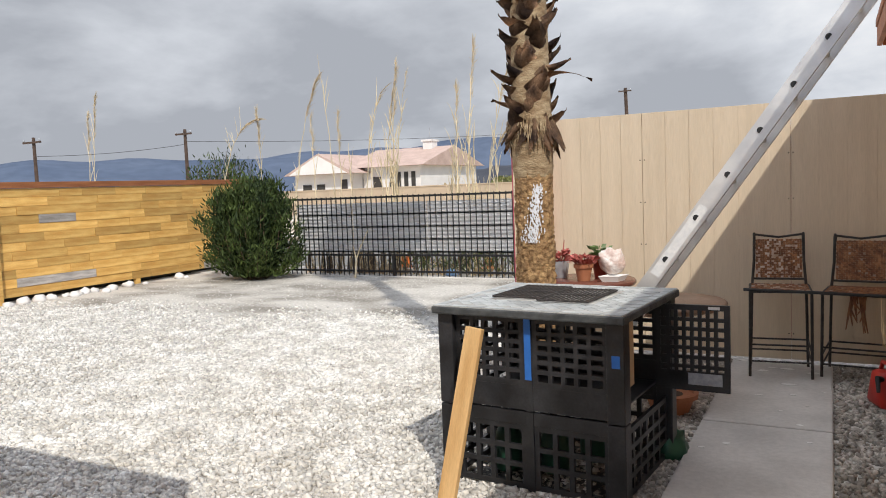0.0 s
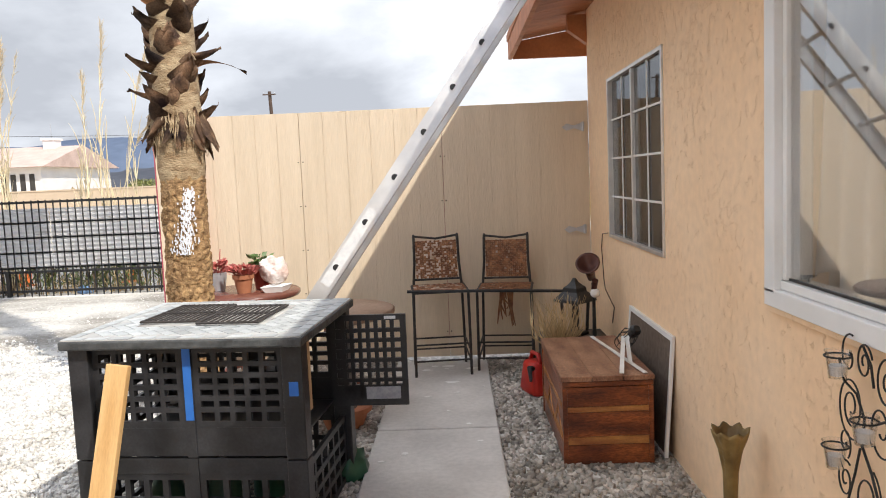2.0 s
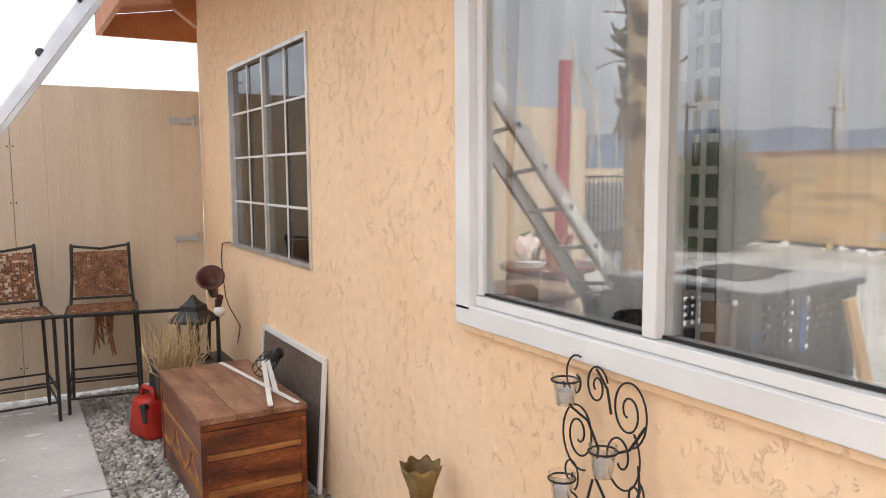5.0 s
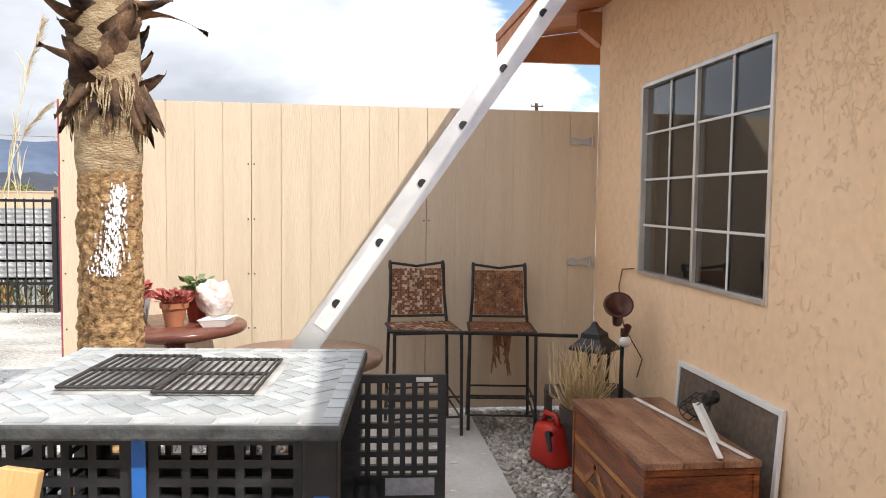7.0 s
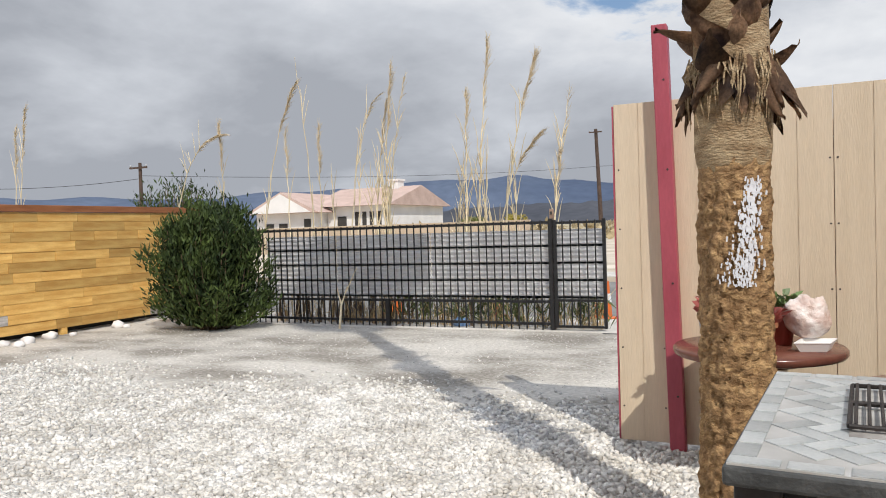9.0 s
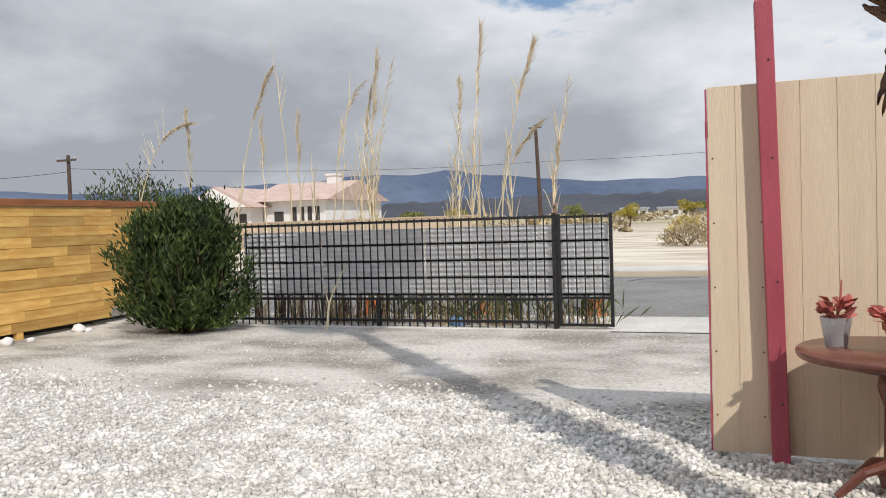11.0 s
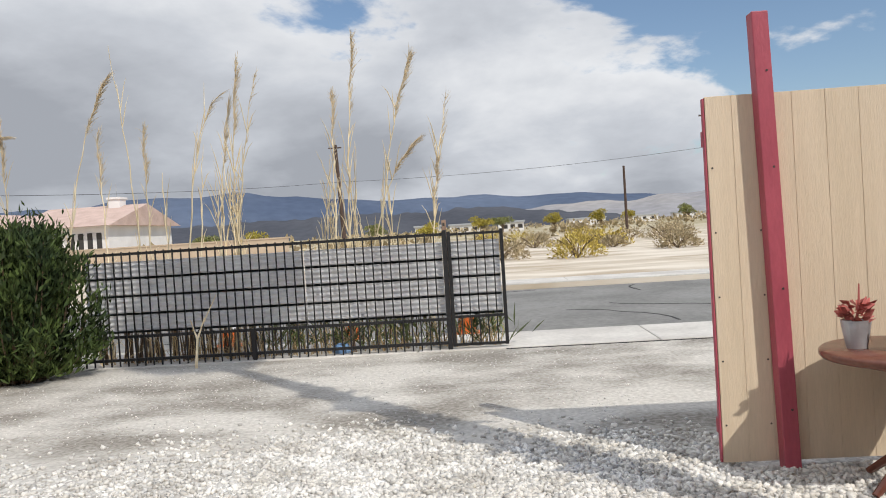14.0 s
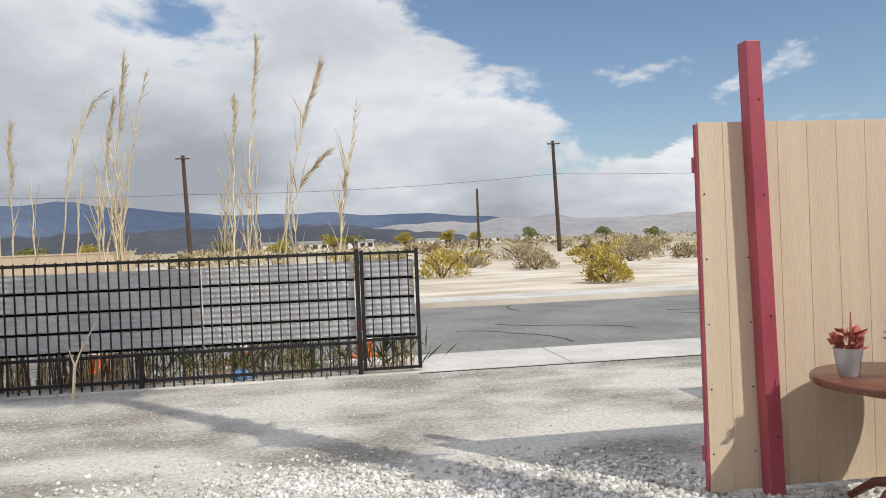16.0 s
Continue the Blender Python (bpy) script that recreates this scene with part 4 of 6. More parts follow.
def patterned_material():
    m = mat("chain_patterned_cloth", (0.72, 0.71, 0.69), (0.66, 0.65, 0.63), 0.9, 5)
    nt = m.node_tree
    b = nt.nodes["Principled BSDF"]
    tc = nt.nodes.new("ShaderNodeTexCoord")
    mp = nt.nodes.new("ShaderNodeMapping"); mp.inputs["Scale"].default_value = (1, 22, 13)
    nt.links.new(tc.outputs["Object"], mp.inputs[0])
    v = nt.nodes.new("ShaderNodeTexVoronoi"); v.feature = "DISTANCE_TO_EDGE"; v.inputs["Scale"].default_value = 1.0; v.inputs["Randomness"].default_value = 0.0
    nt.links.new(mp.outputs[0], v.inputs["Vector"])
    r = nt.nodes.new("ShaderNodeValToRGB")
    r.color_ramp.interpolation = "CONSTANT"
    r.color_ramp.elements[0].color, r.color_ramp.elements[1].color = (0.78, 0.77, 0.75, 1), (0.20, 0.20, 0.22, 1)
    r.color_ramp.elements[1].position = 0.13
    nt.links.new(v.outputs["Distance"], r.inputs[0]); nt.links.new(r.outputs[0], b.inputs["Base Color"])
    return m


M_patterned = patterned_material()
M_tapeblue = mat("dark_blue_print", (0.03, 0.07, 0.24), None, 0.5, 5)
big_window()

# ---- tan panel fence with the red post ----


def siding_fence():
    f = thing("fence_tan", (0, 0, 0), "tall tan grooved plywood panel fence", "fence", "", "structure")
    edges = [(-3.725, -3.42), (-3.418, -2.472), (-2.469, -1.254), (-1.251, -0.004)]
    for a, b in edges:
        # each sheet: boards parted by shallow grooves over a backing
        sheet = None
        bm = B(); span(bm, (a, -0.006, 0.03), (b, 0.016, 2.185)); sheet = part("sheet", bm, M_siding, f)
        n = max(1, round((b - a) / 0.203))
        for k in range(n):
            bm = B(); w = (b - a) / n
            span(bm, (a + k * w + 0.0012, -0.0100, 0.03), (a + (k + 1) * w - 0.0012, -0.0065, 2.188), 0.001)
            part("board", bm, M_siding, sheet)
    bm = B(); span(bm, (-3.74, 0.018, 0.2), (-0.05, 0.055, 0.29)); span(bm, (-3.74, 0.018, 1.9), (-0.05, 0.055, 1.99)); part("rail", bm, M_trimred, f)
    for x, e, za, zb in ((-2.47, 0.025, 0.3, 1.89), (-1.252, 0.025, 0.3, 1.89), (-0.03, 0.0295, 0.03, 2.18)):
        bm = B(); span(bm, (x - (0.045 if e < 0.029 else 0.015), 0.0165, za), (x + e, 0.05, zb)); part("stud", bm, M_trimred, f)
    bm = B(); span(bm, (-3.738, -0.006, 0.03), (-3.727, 0.03, 2.18), 0.003); part("edge_board", bm, M_trimred, f, "red-brown painted edge board")
    bm = B()
    for x in (-3.70, -3.44, -2.49, -2.45, -1.27, -1.235):
        z = 0.25
        while z < 2.15:
            tube(bm, [(x, -0.0125, z), (x, -0.0095, z)], 0.006, 6)
            z += 0.38
    part("screw_heads", bm, M_rust, f)
    p = thing("post_red", (-3.36, -0.06, 0), "leaning dark red painted square fence post", "post")
    bm = B(); vs = box(bm, (0, 0, 1.31), (0.094, 0.094, 2.66), None, 0.006)
    for v in vs:
        v.co.x -= (v.co.z - 0.0) * 0.022
    part("post", bm, M_trimred, p)
    for z in (0.35, 1.05, 1.75, 2.3):
        bm = B(); tube(bm, [(0.015 - z * 0.022, -0.05, z), (0.015 - z * 0.022, -0.0455, z)], 0.007, 8); part("bolt_head", bm, M_rust, p)
    for z in (1.97, 1.10):
        h = thing("strap_hinge", (-0.04, -0.02, z), "zinc strap hinge between fence and house", "hinge", "strap hinges")
        bm = B(); span(bm, (-0.03, -0.012, -0.035), (0.0, 0, 0.035), 0.002); part("leaf", bm, M_galv, h)
        bm = B()
        vs = [bm.verts.new(q) for q in ((-0.03, -0.008, -0.03), (-0.09, -0.008, -0.012), (-0.15, -0.008, -0.03), (-0.19, -0.008, 0), (-0.15, -0.008, 0.03), (-0.09, -0.008, 0.012), (-0.03, -0.008, 0.03))]
        r = bmesh.ops.extrude_face_region(bm, geom=[bm.faces.new(vs)])
        bmesh.ops.translate(bm, vec=(0, 0.005, 0), verts=[v for v in r["geom"] if isinstance(v, bmesh.types.BMVert)])
        part("strap", bm, M_galv, h)
        bm = B(); tube(bm, [(-0.015, -0.018, -0.04), (-0.015, -0.018, 0.04)], 0.008, 8); part("pin", bm, M_galv, h)


siding_fence()

# ---- wooden fence, iron fence ----


def plank_fence():
    f = thing("fence_wood", (-12.8, 0, 0), "yellow cedar plank fence with mixed board ends", "fence", "", "structure", 0.0)
    z, row = 0.10, 0
    r = random.Random(5)
    shared = {}
    while z < 1.86:
        h = 0.147
        y = -4.0 - r.uniform(0, 0.6)
        while y < 6.4:
            w = r.choice((0.45, 0.7, 1.0, 1.5))
            grey = r.random() < 0.03 or (row == 0 and 4.8 < y < 6)
            key = (w, grey)
            if key not in shared:
                bm = B(); span(bm, (0, 0, 0), (0.022, w - 0.004, h - 0.004), 0.003)
                shared[key] = mesh_of(bm, "plank", M_greyboard if grey else M_cedar)
            o = new("plank", shared[key])
            o.parent = f
            o.location = (r.uniform(0, 0.014), y, z)
            y += w
        z += h; row += 1
    bm = B(); span(bm, (-0.05, -4.5, 0.10), (-0.002, 6.5, 1.86)); part("backing", bm, M_cedar, f)
    bm = B(); span(bm, (-0.06, -4.6, 1.865), (0.05, 6.6, 1.965), 0.004); part("top_rail", bm, M_cedarrail, f, "red-brown stained top rail")
    for y in (0.42, -3.6):
        bm = B(); span(bm, (0.038, y - 0.06, 0.0), (0.13, y + 0.06, 1.86), 0.005); part("post", bm, M_cedar, f)
    for y in (3.2, 5.9):
        bm = B(); span(bm, (-0.05, y - 0.05, -0.02), (0.03, y + 0.05, 0.099)); part("footing_block", bm, M_cedar, f)
    # added dark sheet that gives the gap under the planks its shade
    bm = B(); span(bm, (-0.35, -4.5, 0.0), (-0.30, 6.5, 1.2)); part("gap_shade_sheet", bm, M_dark, f)
    r = random.Random(9)
    for k in range(16):
        bm = B()
        bmesh.ops.create_icosphere(bm, subdivisions=2, radius=0.5)
        s = r.uniform(0.10, 0.22)
        for v in bm.verts:
            v.co *= s * (1 + 0.5 * noise.noise(v.co * 3 + Vector((k * 3.1, 0, 0))))
            v.co.z *= 0.7
        o = part("border_stone", bm, M_hwall, None, "", True)
        o.matrix_world = pose(-12.5 + r.uniform(-0.12, 0.25), 0.5 + k * 0.26 + r.uniform(-0.1, 0.1) if k < 8 else r.uniform(0.3, 4.5), s * 0.15)
        tagged(o, "pale rounded stone at the foot of the fence", "stone", "border stones")


M_cedarrail = mat("stained_rail", (0.34, 0.13, 0.05), (0.24, 0.085, 0.03), 0.6, 3, 0.2, 40, stretch=(1, 0.7, 6), fine=0.15)
plank_fence()


def iron_fence():
    f = thing("fence_iron", (0, 4.95, 0), "black iron picket fence backed by grey corrugated sheet", "fence", "", "structure")
    x0, x1 = -10.6, -5.6
    for z in (1.47, 0.40, 0.10):
        bm = B(); span(bm, (x0, -0.02, z - 0.018), (x1, 0.018, z + 0.018)); part("rail", bm, M_iron, f)
    bm = B(); span(bm, (-0.008, -0.008, 0.02), (0.008, 0.008, 1.50)); me = mesh_of(bm, "picket", M_iron)
    k = x0 + 0.06
    while k < x1:
        o = new("picket", me); o.parent = f; o.location = (k, -0.03, 0)
        k += 0.112
    for x, h in ((-5.59, 1.52), (-8.1, 0.42)):
        bm = B(); span(bm, (x - 0.026, -0.04, -0.05), (x + 0.026, 0.03, h), 0.003); part("post", bm, M_iron, f)
    bm = B(); span(bm, (-5.614, 0.034, 0.0), (-5.562, 0.08, 1.65), 0.004); part("wooden_post", bm, M_tableold, f, "weathered tan wooden post")
    # the notch is not cut: a dark plate gives the shade inside it
    bm = B(); span(bm, (-5.603, 0.030, 1.575), (-5.575, 0.0335, 1.615)); part("notch", bm, M_dark, f, "dark plate for the shade in a notch")
    g = thing("gate_leaf", (-5.535, 4.95, 0), "black iron gate section with picket bars", "gate")
    for z in (1.46, 0.42, 0.07):
        bm = B(); span(bm, (0, -0.018, z - 0.016), (0.66, 0.018, z + 0.016)); part("rail", bm, M_iron, g)
    for x in (0.0, 0.66):
        bm = B(); span(bm, (x - 0.022, -0.022, 0.05), (x + 0.022, 0.022, 1.50), 0.003); part("stile", bm, M_iron, g)
    for k in range(1, 6):
        o = new("picket", me); o.parent = g; o.location = (k * 0.11, -0.028, 0.05); o.scale = (1, 1, 0.96)
    # horizontally ribbed metal sheets
    xs = [(-10.3, -9.0), (-9.0, -7.4), (-7.4, -5.62), (-5.55, -4.90)]
    for a, b in xs:
        bm = B()
        rows = []
        n = 132
        for i in range(n + 1):
            z = 0.44 + (0.93) * i / n
            ph = (z - 0.44) / 0.232
            fr = ph - math.floor(ph)
            d = -0.016 if fr < 0.13 else (0.012 * math.sin((fr - 0.13) / 0.87 * 6.283 * 3))
            rows.append((bm.verts.new((a, 0.05 - d, z)), bm.verts.new((b - 0.01, 0.05 - d, z))))
        for p, q in zip(rows, rows[1:]):
            bm.faces.new((p[0], p[1], q[1], q[0]))
        bmesh.ops.solidify(bm, geom=bm.faces[:], thickness=0.002)
        part("sheet", bm, M_corr, f, "grey ribbed metal sheet")


iron_fence()

# ---- palm ----


def palm():
    cx, cy = -2.925, -1.60
    t = thing("palm_tree", (cx, cy, 0), "palm trunk with shaggy dead leaf bases and a small crown", "tree")
    bm = B()
    zs = [0.0, 0.06, 0.15] + [0.15 + 1.95 * i / 170 for i in range(1, 171)]
    rings = []
    seg = 84
    for z in zs:
        r0 = 0.152 + 0.05 * math.exp(-z * 5) - 0.008 * z
        row = []
        for k in range(seg):
            a = 2 * math.pi * k / seg
            p = Vector((math.cos(a) * 2.2, math.sin(a) * 2.2, z * 5))
            rough = 1.0 if z < 1.55 else 0.35
            d = 0.012 * noise.noise(p * 1.4) + 0.016 * abs(noise.noise(p * 3.2)) * rough + 0.008 * noise.noise(p * 8) * rough - 0.004 * rough
            crack = min(abs(noise.noise(Vector((p.x * 1.3, p.y * 1.3, z * 17 + 3)))), abs(noise.noise(Vector((p.x * 3.6, p.y * 3.6, z * 5 + 9)))))
            d -= 0.017 * max(0.0, 1 - crack / 0.10) * rough + 0.003 * math.sin(z * 210) * (1 - rough)
            row.append(bm.verts.new((math.cos(a) * (r0 + d), math.sin(a) * (r0 + d), z)))
        rings.append(row)
    for a, b in zip(rings, rings[1:]):
        for k in range(seg):
            bm.faces.new((a[k], a[(k + 1) % seg], b[(k + 1) % seg], b[k]))
    part("trunk", bm, M_bark, t, "rough cracked brown trunk", True)
    bm = B()
    tube(bm, [(0, 0, 1.60), (0, 0, 1.66), (0, 0, 1.72), (0, 0, 1.80), (0.003, 0, 1.9), (0, 0, 2.05), (0.0, 0.0, 3.0), (0.0, 0, 5.5), (0.0, 0.02, 9.3)], [0.12, 0.143, 0.151, 0.150, 0.151, 0.148, 0.13, 0.13, 0.10], 40)
    part("upper_trunk", bm, M_barktop, t, "pale fibrous upper trunk", True)
    # white paint smear on the side facing the path
    bm = B()
    r = random.Random(3)
    for k in range(420):
        u = r.random()
        z = 1.17 + 0.42 * u
        a = radians(-68 + 8 * (u - 0.5)) + r.gauss(0, 0.12 + 0.12 * (1 - u)) + 0.25 * (u - 0.5)
        rad = 0.152 - 0.008 * z + 0.008
        c = Vector((math.cos(a) * rad, math.sin(a) * rad, z))
        box(bm, c, (0.004, r.uniform(0.003, 0.009), r.uniform(0.008, 0.024)), Matrix.Rotation(a, 3, "Z") @ Matrix.Rotation(r.uniform(-0.3, 0.3), 3, "X"))
    part("paint_smear", bm, M_paintwhite, t, "white paint smear")
    # leaf bases: broad curled husks that clasp the trunk in spiral rows, the lowest hanging as a skirt
    bm = B()

    def husk(a, z, L, W, phi, curl, slant, r0):
        rot = Matrix.Rotation(a, 3, "Z")
        n, m = 8, 4
        rr, zz = r0, z
        prev = None
        ragged = [r.uniform(-0.02, 0.02) for _ in range(m + 1)]
        for i in range(n + 1):
            u = i / n
            w = W * (0.55 + 0.45 * math.sin(min(1.0, u * 2.2) * math.pi / 2)) * (1 - 0.86 * max(0.0, u - 0.25) ** 1.3 / 0.69)
            row = []
            for k in range(m + 1):
                v = 2 * k / m - 1
                out = rr - w * v * v * 0.75 + 0.006 * noise.noise(Vector((u * 6, v * 3, a * 5)))
                row.append(bm.verts.new(rot @ Vector((out, w * v + slant * L * u * u, zz + 0.035 * v * v * (1 if phi > 0 else -1) * (1 - u) + (ragged[k] if i == n else 0)))))
            if prev:
                for k in range(m):
                    bm.faces.new((prev[k], prev[k + 1], row[k + 1], row[k]))
            prev = row
            ang = phi + curl * u
            rr += L / n * math.cos(ang)
            zz += L / n * math.sin(ang)

    for k in range(24):
        husk(k * 0.2618 + r.uniform(-0.12, 0.12), r.uniform(2.02, 2.12), r.uniform(0.14, 0.28), r.uniform(0.035, 0.065), r.uniform(-1.35, -0.9), r.uniform(-0.5, 0.0), r.uniform(-0.25, 0.25), 0.158)
    z, k = 2.0, 0
    while z < 6.2:
        for j in range(3):
            a = k * 2.399 + j * 2.094 + r.uniform(-0.3, 0.3)
            long = r.random() < 0.10
            husk(a, z + r.uniform(-0.02, 0.02), r.uniform(0.26, 0.34) if long else r.uniform(0.13, 0.22), r.uniform(0.045, 0.06) if long else r.uniform(0.07, 0.115), r.uniform(0.2, 0.9), r.uniform(0.3, 1.5) if not long else r.uniform(-1.4, -0.4), r.uniform(-0.5, 0.5), 0.125)
        z += 0.05 if z < 3.8 else 0.11
        k += 1
    bmesh.ops.solidify(bm, geom=bm.faces[:], thickness=0.006)
    part("leaf_base", bm, M_boot, t, "shaggy brown dead leaf bases", True)["kind"] = "stuff"
    # matted fibres between the husks and along the skirt's edge
    bm = B()
    for k in range(220):
        a = r.uniform(0, 6.283); z = r.uniform(1.98, 2.10); L = r.uniform(0.05, 0.22)
        p = Vector((math.cos(a) * 0.163, math.sin(a) * 0.163, z))
        o = Vector((math.cos(a), math.sin(a), 0)); q = Vector((-math.sin(a), math.cos(a), 0)) * r.uniform(-0.05, 0.05)
        tube(bm, [p, p + o * r.uniform(0.0, 0.03) + q * 0.5 - Vector((0, 0, L * 0.5)), p + o * r.uniform(-0.005, 0.02) + q - Vector((0, 0, L))], [0.004, 0.0035, 0.001], 3)
    part("hanging_fibre", bm, M_barktop, t, "hanging pale fibres")["kind"] = "stuff"
    # crown: fan leaves
    ps, ds = [], []
    for k in range(230):
        a = r.uniform(0, 6.283); el = r.uniform(-0.7, 1.2)
        d = np.array([math.cos(a) * math.cos(el), math.sin(a) * math.cos(el), math.sin(el)])
        c = np.array([0.0, 0.02, 9.35]) + d * r.uniform(0.15, 0.5)
        for j in range(22):
            e = d + np.array([r.gauss(0, 0.5), r.gauss(0, 0.5), r.gauss(0, 0.5)])
            ps.append(c); ds.append(e)
    leaves("crown", np.array(ps), np.array(ds), 0.62, 0.05, M_leaf, t)


palm()

# ---- oleander ----


def oleander(at, rx, ry, rz, n, label):
    t = thing("oleander", at, label, "shrub", "oleander shrubs")
    r = random.Random(11)
    bm = B()
    tips = []
    for k in range(110):
        a = r.uniform(0, 6.283); e = r.random() ** 0.6 * (0.85 + 0.35 * noise.noise(Vector((math.cos(a) * 1.7, math.sin(a) * 1.7, at[0]))))
        tip = Vector((rx * e * math.cos(a), ry * e * math.sin(a), rz * (1.05 - 0.45 * e * e) * (r.uniform(0.8, 1.12) if k % 3 else r.uniform(0.25, 0.8))))
        base = Vector((0.25 * rx * math.cos(a) * r.random(), 0.25 * ry * math.sin(a) * r.random(), 0))
        mid = base.lerp(tip, 0.5) + Vector((0.12 * math.cos(a), 0.12 * math.sin(a), 0))
        tube(bm, [base, mid, tip], [0.016, 0.011, 0.004], 5)
        tips.append((base, mid, tip))
    part("stem", bm, M_twig, t)
    ps, ds = [], []
    for k in range(n):
        b, m, q = tips[r.randrange(len(tips))]
        u = 1 - r.random() ** 1.7
        p = (b.lerp(m, u * 2) if u < 0.5 else m.lerp(q, u * 2 - 1)) + Vector((r.gauss(0, 0.09), r.gauss(0, 0.09), r.gauss(0, 0.07)))
        p.z = max(0.06, p.z)
        d = (q - m).normalized() * 0.8 + Vector((r.gauss(0, 0.55), r.gauss(0, 0.55), r.gauss(0, 0.35) + 0.25))
        ps.append(p); ds.append(d)
    leaves("foliage", np.array(ps), np.array(ds), 0.13, 0.0155, M_leaf, t)


oleander((-10.8, 4.25, 0), 1.13, 0.8, 1.72, 30000, "dense dark green oleander shrub beside the fences")
oleander((-14.6, 7.6, 0), 1.5, 1.1, 2.4, 6000, "dark green oleander behind the wooden fence")

# ---- reeds behind the iron fence ----


def reed(x, x1, z1, bend, plume, r):
    """A dry stalk from x on the ground to its tip at x1, z1; bend lets the tip hang over."""
    y = 5.75 + r.uniform(-0.12, 0.15)
    t = thing("reed_stalk", (x, y, 0), "tall dry straw-coloured reed with a feathery plume" if plume else "thin dry straw-coloured reed stalk", "reed", "dry reeds behind the fence")
    a, c, e = Vector((0, 0, -0.03)), Vector(((x1 - x) * (0.28 - 0.25 * bend), 0.05, z1 * (0.62 + 0.46 * bend))), Vector((x1 - x, r.uniform(-0.1, 0.1), z1))
    n = 16
    pts = [a * (1 - i / n) ** 2 + c * 2 * (i / n) * (1 - i / n) + e * (i / n) ** 2 + Vector((0.012 * math.sin(i * 1.9 + x), 0, 0)) for i in range(n + 1)]
    bm = B(); tube(bm, pts, [0.015 * (1 - 0.78 * i / n) for i in range(n + 1)], 5); part("stalk", bm, M_reed, t)
    # dry blades along the stalk
    bm = B()
    for k in range(9):
        p = pts[r.randrange(4, 13)]
        e2 = p + Vector((r.uniform(-0.16, 0.16), r.uniform(-0.1, 0.1), r.uniform(0.2, 0.6)))
        tube(bm, [p, p.lerp(e2, 0.6) + Vector((0, 0, 0.05)), e2], [0.008, 0.006, 0.001], 3)
    part("blade", bm, M_reed, t)["kind"] = "stuff"
    if plume:
        bm = B()
        for k in range(int(170 * plume)):
            i = r.random() ** 0.8 * (n * 0.30) + n * 0.70
            i0 = min(n - 1, int(i))
            p = pts[i0].lerp(pts[i0 + 1], i - i0)
            d = (pts[i0 + 1] - pts[i0]).normalized()
            q = p + d * r.uniform(0.05, 0.20) + Vector((r.gauss(0.03, 0.035), r.gauss(0, 0.03), -0.06 * bend))
            tube(bm, [p, p.lerp(q, 0.5) + Vector((0.01, 0, 0.012)), q], [0.0035, 0.003, 0.0008], 3)
        part("plume", bm, M_plume, t)


def reeds():
    r = random.Random(21)
    rows = ((-17.08, -16.75, 4.1, 0, 1), (-17.25, -17.08, 3.7, 0, 1), (-13.0, -11.65, 3.2, 0.8, 1.4), (-11.74, -11.76, 3.35, 0, 1), (-11.13, -10.26, 3.95, 0.25, 1.4), (-10.33, -10.34, 3.15, 0, 0.5), (-9.79, -10.11, 4.35, 0, 0),
            (-9.75, -9.7, 3.15, 0, 0.7), (-9.3, -8.64, 3.6, 0.6, 0.2), (-8.87, -8.57, 3.5, 0, 0.7), (-8.6, -8.37, 4.0, 0, 1), (-8.62, -8.08, 3.8, 0, 0.2), (-7.12, -7.03, 3.45, 0, 0.7), (-7.0, -6.74, 4.2, 0, 0.9),
            (-6.6, -5.94, 3.9, 0.15, 1.2), (-6.75, -5.93, 2.75, 0.4, 1.0), (-5.9, -5.5, 3.3, 0, 0.2), (-5.85, -5.67, 2.5, 0, 0.6))
    for x, x1, z1, bend, plume in rows:
        reed(x, x1, z1, bend, plume, r)
    for k in range(20):
        x = r.choice((-8.55, -6.95, -9.5, -6.5)) + r.gauss(0, 0.22)
        reed(x, x + r.uniform(-0.35, 0.35), r.uniform(1.9, 3.2), 0, 0, r)


reeds()


